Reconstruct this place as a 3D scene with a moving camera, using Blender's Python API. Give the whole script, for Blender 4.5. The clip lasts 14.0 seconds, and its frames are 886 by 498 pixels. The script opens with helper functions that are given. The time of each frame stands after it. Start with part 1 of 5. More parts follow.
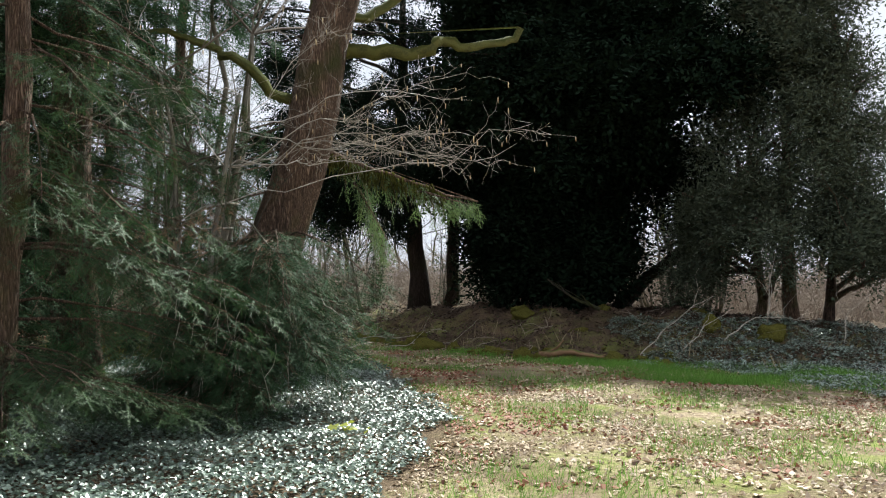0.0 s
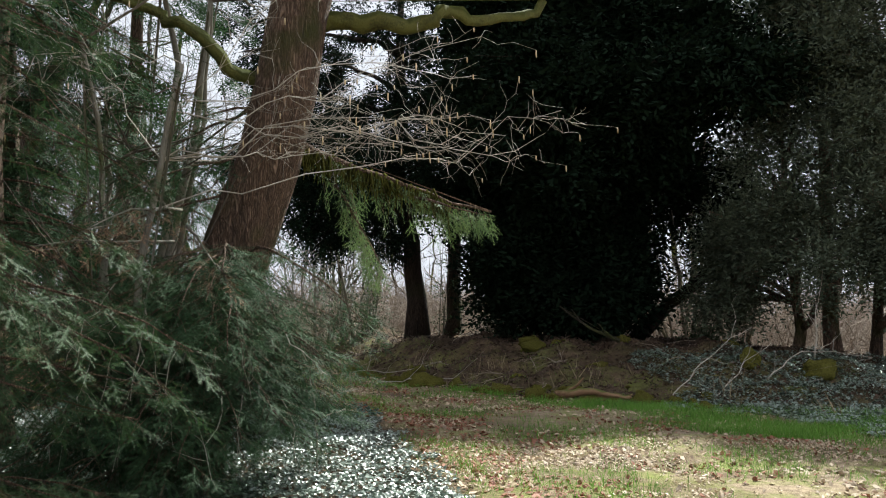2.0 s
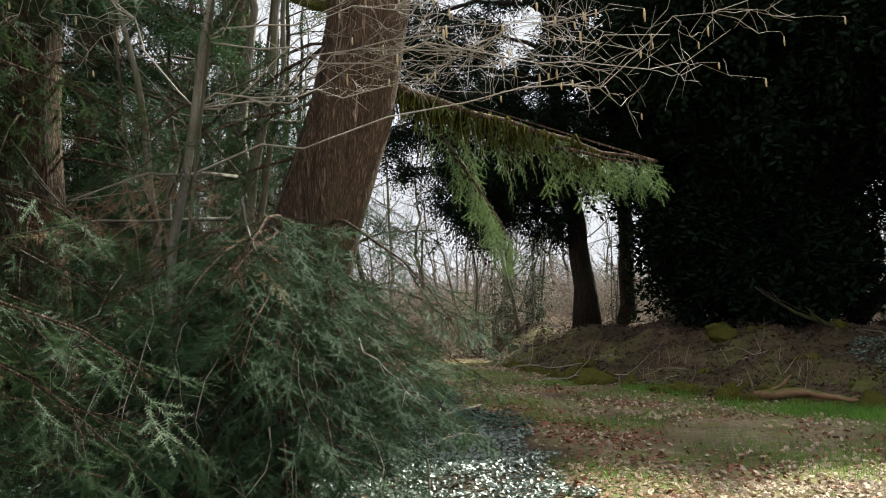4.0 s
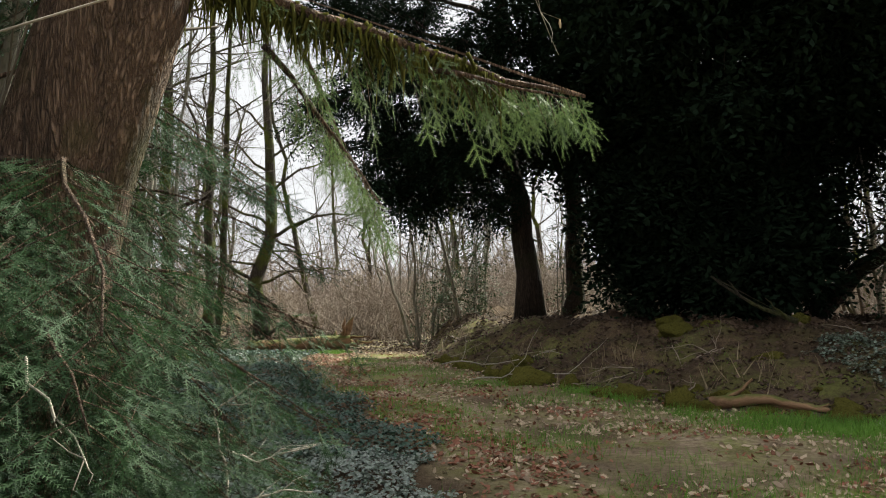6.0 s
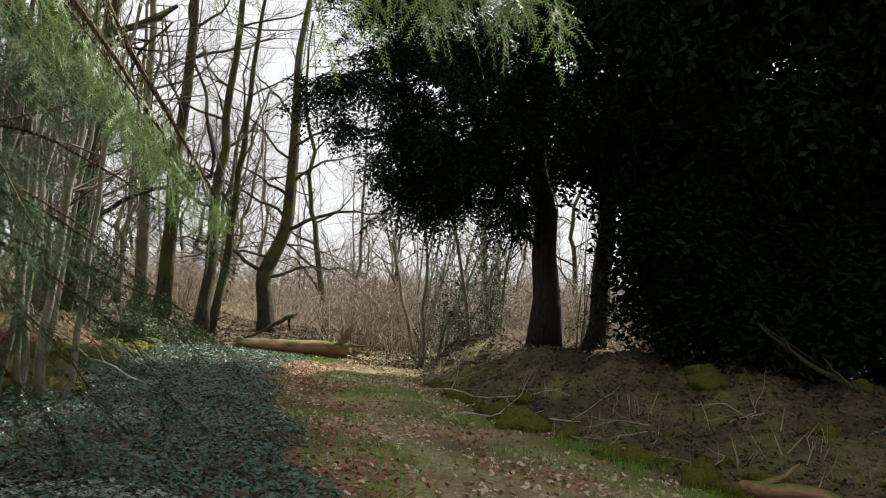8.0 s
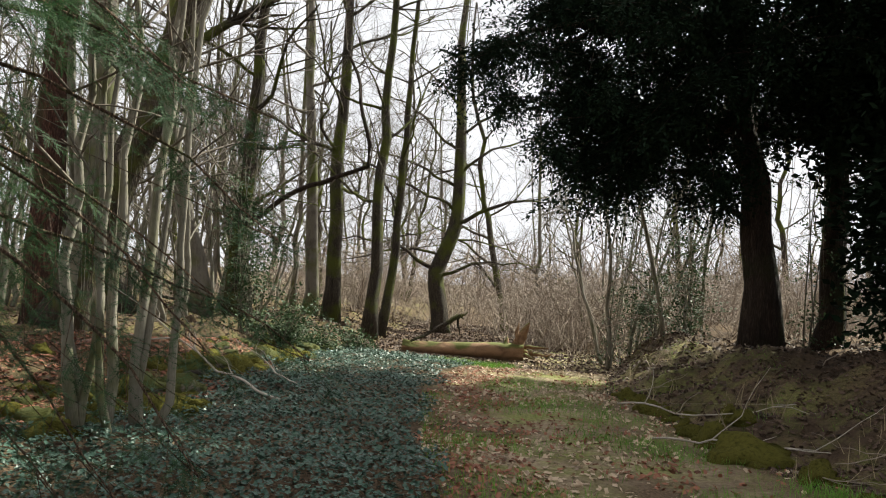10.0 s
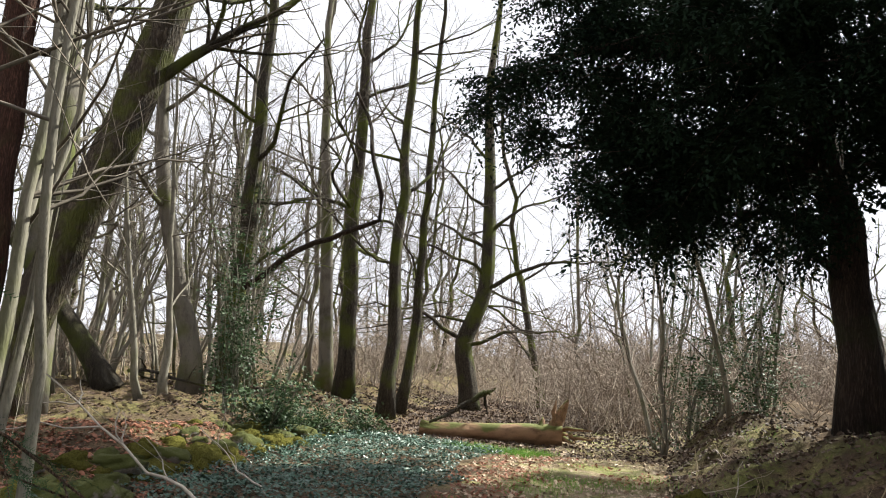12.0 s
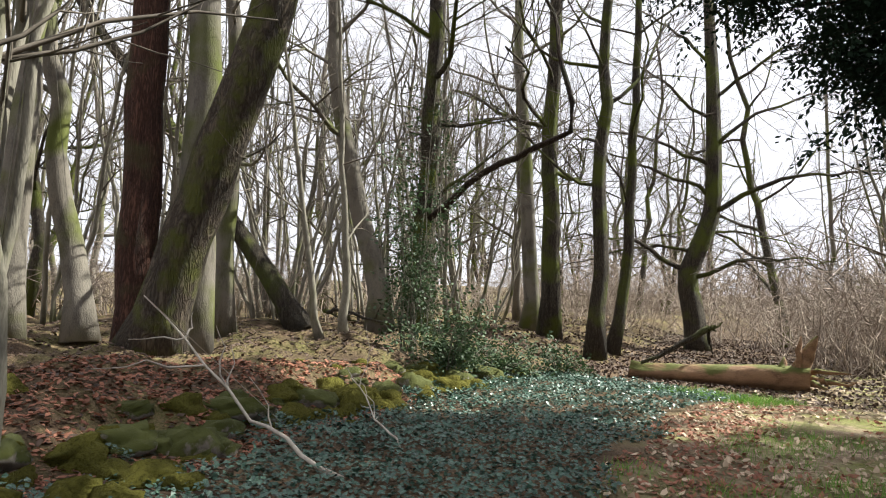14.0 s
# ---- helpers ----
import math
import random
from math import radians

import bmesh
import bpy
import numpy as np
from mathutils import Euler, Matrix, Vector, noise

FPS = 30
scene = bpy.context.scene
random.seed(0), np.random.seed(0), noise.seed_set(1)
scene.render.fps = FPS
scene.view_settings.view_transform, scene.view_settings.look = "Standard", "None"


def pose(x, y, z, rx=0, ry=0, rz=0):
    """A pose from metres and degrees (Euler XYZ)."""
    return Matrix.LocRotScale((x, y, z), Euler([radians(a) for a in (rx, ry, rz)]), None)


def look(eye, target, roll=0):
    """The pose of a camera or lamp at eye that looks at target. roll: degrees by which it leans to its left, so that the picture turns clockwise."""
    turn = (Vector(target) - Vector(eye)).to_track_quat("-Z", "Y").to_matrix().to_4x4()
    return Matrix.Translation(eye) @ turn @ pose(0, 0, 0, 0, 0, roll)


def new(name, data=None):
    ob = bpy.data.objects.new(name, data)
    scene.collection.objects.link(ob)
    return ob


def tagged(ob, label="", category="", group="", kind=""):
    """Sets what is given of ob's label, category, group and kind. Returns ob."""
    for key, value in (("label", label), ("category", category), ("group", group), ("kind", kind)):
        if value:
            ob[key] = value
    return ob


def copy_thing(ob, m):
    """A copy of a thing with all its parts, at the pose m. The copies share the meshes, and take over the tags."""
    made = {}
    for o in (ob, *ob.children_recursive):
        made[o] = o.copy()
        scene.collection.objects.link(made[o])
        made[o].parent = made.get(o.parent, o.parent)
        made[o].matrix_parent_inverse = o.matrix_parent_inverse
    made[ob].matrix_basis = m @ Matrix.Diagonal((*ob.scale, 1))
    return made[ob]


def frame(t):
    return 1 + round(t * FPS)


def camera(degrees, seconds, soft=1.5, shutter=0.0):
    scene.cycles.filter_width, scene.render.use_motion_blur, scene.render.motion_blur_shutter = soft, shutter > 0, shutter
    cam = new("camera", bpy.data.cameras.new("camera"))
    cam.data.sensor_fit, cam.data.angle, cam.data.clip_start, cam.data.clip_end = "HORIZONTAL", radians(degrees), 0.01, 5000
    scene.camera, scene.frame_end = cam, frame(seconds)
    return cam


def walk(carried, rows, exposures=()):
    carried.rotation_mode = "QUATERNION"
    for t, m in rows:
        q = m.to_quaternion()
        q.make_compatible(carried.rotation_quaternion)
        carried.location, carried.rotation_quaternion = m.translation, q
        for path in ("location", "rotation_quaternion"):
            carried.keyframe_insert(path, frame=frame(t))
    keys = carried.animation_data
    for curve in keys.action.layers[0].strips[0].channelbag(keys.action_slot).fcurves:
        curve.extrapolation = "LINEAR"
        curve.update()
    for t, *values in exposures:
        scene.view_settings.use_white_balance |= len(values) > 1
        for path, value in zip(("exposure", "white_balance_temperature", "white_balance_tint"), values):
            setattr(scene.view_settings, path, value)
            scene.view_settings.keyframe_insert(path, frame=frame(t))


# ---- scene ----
cam = camera(58.9, 14.0, soft=1.1)
METRES, EYE, TILT, LEAN, TURN = 16.5, 1.5, 0.0, 0.0, 0.0
ROWS = [
    (0.0, 0.0, 0.0, 0.0, -0.03, 2.88, -0.6),
    (0.5, -0.0039, 0.0289, -0.0003, -0.69, 2.0, -0.68),
    (1.0, -0.007, 0.0687, -0.0018, 0.15, 2.65, -0.43),
    (1.5, -0.005, 0.1023, 0.0008, 3.67, 2.65, -0.04),
    (2.0, -0.0046, 0.1355, 0.0038, -0.2, 4.76, -0.76),
    (2.5, 0.0011, 0.1687, 0.0038, 1.58, 6.18, 1.09),
    (3.0, 0.0062, 0.2019, 0.0039, 6.54, 5.11, 0.72),
    (5.5, 0.0181, 0.3601, 0.0064, 15.02, 3.4, 1.54),
    (6.0, 0.0264, 0.3929, 0.0056, 9.71, 2.92, 0.35),
    (6.5, 0.0326, 0.4265, 0.0068, 3.83, 3.87, -1.36),
    (7.0, 0.0431, 0.4638, 0.0067, 10.08, 2.86, -3.55),
    (7.5, 0.0448, 0.5008, 0.0065, 9.76, 2.92, -3.66),
    (8.0, 0.0477, 0.5372, 0.0085, 12.51, 3.78, -5.9),
    (8.5, 0.043, 0.5689, 0.0075, 21.14, 1.76, -7.01),
    (11.0, -0.0057, 0.7615, 0.0062, 27.93, 3.37, -4.52),
    (11.5, -0.021, 0.7957, 0.0067, 30.28, 4.94, -6.16),
    (12.0, -0.0338, 0.836, 0.006, 28.91, 7.44, -3.78),
    (12.5, -0.0347, 0.8667, 0.0046, 34.5, 7.76, -5.48),
    (13.0, -0.0468, 0.9039, 0.0019, 35.08, 5.24, -3.87),
    (13.5, -0.0524, 0.9379, -0.0045, 39.75, 4.26, -3.22),
    (14.0, -0.0739, 0.9696, -0.0063, 45.77, 2.52, -2.23),
]
walk(cam, [(t, pose(0, 0, EYE, TILT, LEAN, TURN) @ pose(METRES * x, METRES * y, METRES * z, 90 + pitch, roll, yaw)) for t, x, y, z, yaw, pitch, roll in ROWS],
     exposures=[(0.0, 1.07, 5950, 2.0), (3.0, 1.03, 6100, 2.0), (5.5, 1.08, 6450, 1.0), (8.5, 1.06, 6550, 1.0), (11.0, 1.32, 6350, 3.0), (14.0, 1.42, 6200, 5.0)])

# ---- world, sun, exposure ----
SUN_BEARING, SUN_HEIGHT = 24.0, 46.0
world = bpy.data.worlds.new("sky")
scene.world = world
world.use_nodes = True
wn, wl = world.node_tree.nodes, world.node_tree.links
sky = wn.new("ShaderNodeTexSky")
sky.sky_type, sky.sun_disc = "NISHITA", False
sky.sun_elevation, sky.sun_rotation = radians(SUN_HEIGHT), radians(SUN_BEARING)
sky.dust_density = 3.0
cl_co, cl_no, cl_ra, cl_mx = wn.new("ShaderNodeTexCoord"), wn.new("ShaderNodeTexNoise"), wn.new("ShaderNodeValToRGB"), wn.new("ShaderNodeMixRGB")
cl_no.inputs["Scale"].default_value, cl_no.inputs["Detail"].default_value = 3.0, 6.0
cl_ra.color_ramp.elements[0].position, cl_ra.color_ramp.elements[1].position = 0.2, 0.42
cl_mx.inputs[2].default_value = (10.2, 9.85, 10.5, 1)
wl.new(cl_co.outputs["Generated"], cl_no.inputs["Vector"])
wl.new(cl_no.outputs["Fac"], cl_ra.inputs["Fac"])
wl.new(cl_ra.outputs["Color"], cl_mx.inputs[0])
wl.new(sky.outputs["Color"], cl_mx.inputs[1])
wl.new(cl_mx.outputs["Color"], wn["Background"].inputs["Color"])
wn["Background"].inputs["Strength"].default_value = 0.047
sun = new("sun", bpy.data.lights.new("sun", "SUN"))
sun.data.energy, sun.data.angle, sun.data.color = 5.0, radians(0.6), (1.0, 0.95, 0.84)
sb, sh = radians(SUN_BEARING), radians(SUN_HEIGHT)
sun.matrix_world = look((30 * math.sin(sb), 30 * math.cos(sb), 30 * math.tan(sh)), (0, 0, 0))

rng = np.random.default_rng(7)


# ---- materials ----
def material(name, dark, light, scale=6.0, rough=0.85, bump=0.4, fine=60.0, spec=0.3, third=None, third_at=0.62, third_scale=1.5,
             stretch=(1, 1, 1), through_light=0.0, per_piece=0.35, up_only=False, fissure=0.0, coat=0.0):
    m = bpy.data.materials.new(name)
    m.use_nodes = True
    n, l = m.node_tree.nodes, m.node_tree.links
    bs = n["Principled BSDF"]
    co, mp = n.new("ShaderNodeTexCoord"), n.new("ShaderNodeMapping")
    mp.inputs["Scale"].default_value = stretch
    l.new(co.outputs["Object"], mp.inputs["Vector"])
    big, small = n.new("ShaderNodeTexNoise"), n.new("ShaderNodeTexNoise")
    big.inputs["Scale"].default_value, small.inputs["Scale"].default_value = scale, fine
    big.inputs["Detail"].default_value, small.inputs["Detail"].default_value = 5, 3
    l.new(mp.outputs[0], big.inputs["Vector"])
    l.new(mp.outputs[0], small.inputs["Vector"])
    geo = n.new("ShaderNodeNewGeometry")
    add = n.new("ShaderNodeMath")
    add.operation = "MULTIPLY_ADD"
    l.new(geo.outputs["Random Per Island"], add.inputs[0])
    add.inputs[1].default_value = per_piece
    l.new(big.outputs["Fac"], add.inputs[2])
    add2 = n.new("ShaderNodeMath")
    add2.operation = "MULTIPLY_ADD"
    l.new(small.outputs["Fac"], add2.inputs[0])
    add2.inputs[1].default_value = 0.5
    l.new(add.outputs[0], add2.inputs[2])
    ra = n.new("ShaderNodeValToRGB")
    ra.color_ramp.elements[0].position, ra.color_ramp.elements[1].position = 0.55, 1.0 + per_piece * 0.5
    ra.color_ramp.elements[0].color, ra.color_ramp.elements[1].color = (*dark, 1), (*light, 1)
    l.new(add2.outputs[0], ra.inputs["Fac"])
    col = ra.outputs["Color"]
    relief = add2.outputs[0]
    if fissure:
        vo, fr, fm = n.new("ShaderNodeTexVoronoi"), n.new("ShaderNodeValToRGB"), n.new("ShaderNodeMixRGB")
        vo.feature = "DISTANCE_TO_EDGE"
        vo.inputs["Scale"].default_value = fissure
        wm, wa = n.new("ShaderNodeVectorMath"), n.new("ShaderNodeVectorMath")
        wm.operation, wa.operation = "SCALE", "ADD"
        wm.inputs["Scale"].default_value = 0.9
        l.new(big.outputs["Color"], wm.inputs[0])
        l.new(mp.outputs[0], wa.inputs[0])
        l.new(wm.outputs[0], wa.inputs[1])
        l.new(wa.outputs[0], vo.inputs["Vector"])
        fr.color_ramp.elements[0].position, fr.color_ramp.elements[1].position = 0.0, 0.36
        fr.color_ramp.elements[0].color, fr.color_ramp.elements[1].color = (0.3, 0.27, 0.25, 1), (1, 1, 1, 1)
        l.new(vo.outputs["Distance"], fr.inputs["Fac"])
        fm.blend_type = "MULTIPLY"
        fm.inputs[0].default_value = 1.0
        l.new(col, fm.inputs[1])
        l.new(fr.outputs["Color"], fm.inputs[2])
        col = fm.outputs["Color"]
        rl = n.new("ShaderNodeMath")
        rl.operation = "MULTIPLY_ADD"
        l.new(fr.outputs["Color"], rl.inputs[0])
        rl.inputs[1].default_value = 1.2
        l.new(add2.outputs[0], rl.inputs[2])
        relief = rl.outputs[0]
    if third:
        tn, tr, mx = n.new("ShaderNodeTexNoise"), n.new("ShaderNodeValToRGB"), n.new("ShaderNodeMixRGB")
        tn.inputs["Scale"].default_value, tn.inputs["Detail"].default_value = third_scale, 6
        l.new(co.outputs["Object"], tn.inputs["Vector"])
        tr.color_ramp.elements[0].position, tr.color_ramp.elements[1].position = third_at - 0.08, third_at + 0.08
        fac = tn.outputs["Fac"]
        if up_only:
            sep, mu = n.new("ShaderNodeSeparateXYZ"), n.new("ShaderNodeMath")
            mu.operation = "MULTIPLY_ADD"
            l.new(geo.outputs["Normal"], sep.inputs[0])
            l.new(sep.outputs["Z"], mu.inputs[0])
            mu.inputs[1].default_value = 0.35
            l.new(fac, mu.inputs[2])
            fac = mu.outputs[0]
        l.new(fac, tr.inputs["Fac"])
        l.new(tr.outputs["Color"], mx.inputs[0])
        l.new(col, mx.inputs[1])
        mx.inputs[2].default_value = (*third, 1)
        col = mx.outputs["Color"]
    l.new(col, bs.inputs["Base Color"])
    bs.inputs["Roughness"].default_value = rough
    bs.inputs["Specular IOR Level"].default_value = spec
    bs.inputs["Coat Weight"].default_value, bs.inputs["Coat Roughness"].default_value = coat, 0.32
    if bump:
        bu = n.new("ShaderNodeBump")
        bu.inputs["Strength"].default_value, bu.inputs["Distance"].default_value = bump, 0.03
        l.new(relief, bu.inputs["Height"])
        l.new(bu.outputs[0], bs.inputs["Normal"])
    if through_light:
        tl, ms = n.new("ShaderNodeBsdfTranslucent"), n.new("ShaderNodeMixShader")
        l.new(col, tl.inputs["Color"])
        ms.inputs[0].default_value = through_light
        l.new(bs.outputs[0], ms.inputs[1])
        l.new(tl.outputs[0], ms.inputs[2])
        l.new(ms.outputs[0], n["Material Output"].inputs["Surface"])
    return m


BARK_FIR = material("bark_fir", (0.022, 0.014, 0.009), (0.27, 0.18, 0.125), 5, 0.95, 1.0, 22, third=(0.06, 0.06, 0.016), third_at=0.62, stretch=(2.2, 2.2, 0.3), fissure=9.0)
BARK_OAK = material("bark_oak", (0.018, 0.015, 0.011), (0.13, 0.108, 0.08), 6, 0.95, 1.0, 30, third=(0.1, 0.115, 0.018), third_at=0.54, third_scale=1.2, stretch=(2, 2, 0.28), fissure=11.0)
BARK_RED = material("bark_red", (0.035, 0.014, 0.01), (0.12, 0.055, 0.036), 5, 0.95, 0.9, 30, third=(0.06, 0.05, 0.02), third_at=0.62, stretch=(2, 2, 0.3), fissure=8.0)
BARK_GREY = material("bark_grey", (0.035, 0.03, 0.025), (0.16, 0.14, 0.115), 4, 0.9, 0.7, 40, third=(0.085, 0.095, 0.02), third_at=0.56, third_scale=1.0, stretch=(1.5, 1.5, 0.6))
BARK_YEW = material("bark_yew", (0.014, 0.01, 0.008), (0.075, 0.05, 0.036), 5, 0.95, 1.0, 30, third=(0.03, 0.032, 0.01), third_at=0.62, stretch=(2, 2, 0.28), fissure=8.0)
BARK_HAZEL = material("bark_hazel", (0.06, 0.054, 0.042), (0.21, 0.19, 0.15), 5, 0.8, 0.4, 40, third=(0.09, 0.095, 0.03), third_at=0.62, stretch=(2, 2, 0.5))
TWIG = material("twig_bark", (0.05, 0.04, 0.03), (0.15, 0.125, 0.10), 3, 0.9, 0, 20)
TWIG_PALE = material("pale_twig_bark", (0.17, 0.14, 0.115), (0.42, 0.37, 0.31), 4, 0.75, 0.2, 30)
SCRUB = material("scrub_stems", (0.1, 0.076, 0.06), (0.31, 0.25, 0.2), 2, 0.9, 0, 20)
NEEDLE = material("fir_needles", (0.006, 0.017, 0.009), (0.048, 0.092, 0.038), 1.5, 0.7, 0, 10, spec=0.2, through_light=0.3)
NEEDLE_PALE = material("fir_needles_fresh", (0.05, 0.085, 0.035), (0.17, 0.24, 0.09), 1.5, 0.55, 0, 10, spec=0.4, through_light=0.35)
# lit copy of the fir needles: dappled sun put into a lighter green
NEEDLE_SUNLIT = material("fir_needles_sunlit", (0.01, 0.026, 0.012), (0.064, 0.11, 0.04), 1.5, 0.6, 0, 10, spec=0.3, through_light=0.35)
NEEDLE_BROWN = material("fir_needles_dead", (0.08, 0.045, 0.025), (0.22, 0.13, 0.075), 2, 0.9, 0, 10)
# dark green taken down to near black: the crown's inner shade is in the colour
YEW_LEAF = material("yew_needles_shaded", (0.003, 0.008, 0.005), (0.013, 0.024, 0.013), 1.2, 0.85, 0, 10, spec=0.06, through_light=0.07)
CYPRESS_LEAF = material("cypress_foliage", (0.03, 0.041, 0.028), (0.1, 0.118, 0.076), 1.2, 0.8, 0, 10, spec=0.2, through_light=0.15)
HOLLY_LEAF = material("holly_leaves", (0.016, 0.034, 0.016), (0.055, 0.09, 0.038), 2, 0.6, 0, 10, spec=0.25, through_light=0.15)
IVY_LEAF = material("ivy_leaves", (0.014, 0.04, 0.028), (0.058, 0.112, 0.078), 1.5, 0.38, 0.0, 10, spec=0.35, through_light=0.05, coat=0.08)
# lit copy of the ivy: sun glare put into paler colour and stronger gloss
IVY_SUNLIT = material("sunlit_ivy_leaves", (0.03, 0.06, 0.04), (0.15, 0.2, 0.15), 1.5, 0.36, 0.0, 10, spec=1.0, through_light=0.05, coat=1.0)
MOSS = material("moss", (0.01, 0.01, 0.004), (0.125, 0.115, 0.026), 9, 1.0, 1.0, 110, spec=0.05)
MOSS_BARK = material("moss_on_bark", (0.03, 0.028, 0.014), (0.12, 0.12, 0.035), 6, 1.0, 1.0, 50, third=(0.06, 0.066, 0.015), third_at=0.6, third_scale=3, up_only=True)
BARK_MOSSY = material("mossy_rough_bark", (0.012, 0.009, 0.006), (0.105, 0.082, 0.058), 4, 0.95, 1.0, 24, third=(0.062, 0.064, 0.012), third_at=0.53, third_scale=2.6, stretch=(1.6, 1.6, 0.4), fissure=6.0)
MOSS_HANG = material("hanging_moss", (0.03, 0.03, 0.008), (0.12, 0.12, 0.03), 5, 1.0, 0.3, 40, spec=0.05, through_light=0.3)
GRASS = material("grass_blades", (0.05, 0.125, 0.016), (0.17, 0.33, 0.05), 0.8, 0.6, 0, 10, through_light=0.3)
GRASS_DRY = material("dry_grass", (0.12, 0.09, 0.055), (0.34, 0.27, 0.17), 0.8, 0.8, 0, 10, through_light=0.2)
LITTER = material("dead_leaves", (0.12, 0.075, 0.05), (0.52, 0.40, 0.28), 0.9, 0.65, 0, 10, spec=0.35, per_piece=0.6, through_light=0.1)
# darker copy of the dead leaves, with the deep shade put into the colour
LITTER_SHADED = material("shaded_leaf_mould", (0.016, 0.011, 0.008), (0.095, 0.06, 0.042), 0.9, 0.7, 0, 10, per_piece=0.6)
LITTER_RED = material("red_dead_leaves", (0.10, 0.04, 0.025), (0.30, 0.13, 0.08), 0.9, 0.7, 0, 10, per_piece=0.6, through_light=0.1)
LOG_WOOD = material("rotting_wood", (0.07, 0.035, 0.02), (0.27, 0.16, 0.09), 4, 0.9, 0.8, 30, third=(0.1, 0.105, 0.025), third_at=0.72, third_scale=2.2, stretch=(0.5, 2, 2), up_only=True)
STONE = material("mossy_stone", (0.06, 0.05, 0.04), (0.2, 0.175, 0.15), 4, 0.95, 0.8, 40, third=(0.06, 0.065, 0.014), third_at=0.5, third_scale=3, up_only=True)
CATKIN = material("catkins", (0.28, 0.2, 0.11), (0.5, 0.38, 0.22), 8, 0.9, 0.3, 60)
YELLOW_LEAF = material("yellow_leaf", (0.2, 0.24, 0.03), (0.4, 0.42, 0.08), 4, 0.5, 0, 30, through_light=0.35)


def ground_material():
    m = bpy.data.materials.new("woodland_ground")
    m.use_nodes = True
    n, l = m.node_tree.nodes, m.node_tree.links
    bs = n["Principled BSDF"]
    co = n.new("ShaderNodeTexCoord")

    def nz(scale, detail=6):
        t = n.new("ShaderNodeTexNoise")
        t.inputs["Scale"].default_value, t.inputs["Detail"].default_value, t.inputs["Roughness"].default_value = scale, detail, 0.65
        l.new(co.outputs["Object"], t.inputs["Vector"])
        return t.outputs["Fac"]

    def ramp(fac, a, ca, b, cb):
        r = n.new("ShaderNodeValToRGB")
        r.color_ramp.elements[0].position, r.color_ramp.elements[1].position = a, b
        r.color_ramp.elements[0].color, r.color_ramp.elements[1].color = (*ca, 1), (*cb, 1)
        l.new(fac, r.inputs["Fac"])
        return r.outputs["Color"]

    def mixed(fac, a, b):
        x = n.new("ShaderNodeMixRGB")
        l.new(fac, x.inputs[0]), l.new(a, x.inputs[1]), l.new(b, x.inputs[2])
        return x.outputs["Color"]

    def math2(op, a, b):
        x = n.new("ShaderNodeMath")
        x.operation = op
        x.use_clamp = True
        for i, v in enumerate((a, b)):
            if isinstance(v, (int, float)):
                x.inputs[i].default_value = v
            else:
                l.new(v, x.inputs[i])
        return x.outputs[0]
    at = n.new("ShaderNodeVertexColor")
    at.layer_name = "cover"
    sep = n.new("ShaderNodeSeparateColor")
    l.new(at.outputs["Color"], sep.inputs[0])
    soil = ramp(nz(9), 0.3, (0.025, 0.017, 0.011), 0.75, (0.1, 0.068, 0.047))
    trod = ramp(nz(14), 0.3, (0.16, 0.112, 0.075), 0.72, (0.52, 0.41, 0.28))
    moss = ramp(nz(22), 0.3, (0.075, 0.1, 0.02), 0.72, (0.31, 0.36, 0.08))
    leafy = ramp(nz(40, 3), 0.35, (0.05, 0.034, 0.02), 0.7, (0.24, 0.165, 0.105))
    c = mixed(math2("MULTIPLY", sep.outputs["Blue"], 1.0), soil, leafy)
    c = mixed(sep.outputs["Red"], c, trod)
    c = mixed(ramp(nz(0.9), 0.47, (0, 0, 0), 0.6, (0.8, 0.8, 0.8)), c, leafy)
    blot = ramp(nz(1.7), 0.42, (0, 0, 0), 0.6, (1, 1, 1))
    c = mixed(math2("MULTIPLY", sep.outputs["Green"], blot), c, moss)
    l.new(c, bs.inputs["Base Color"])
    bs.inputs["Roughness"].default_value = 0.95
    bs.inputs["Specular IOR Level"].default_value = 0.1
    bu = n.new("ShaderNodeBump")
    bu.inputs["Strength"].default_value, bu.inputs["Distance"].default_value = 0.8, 0.04
    l.new(nz(30), bu.inputs["Height"])
    l.new(bu.outputs[0], bs.inputs["Normal"])
    return m


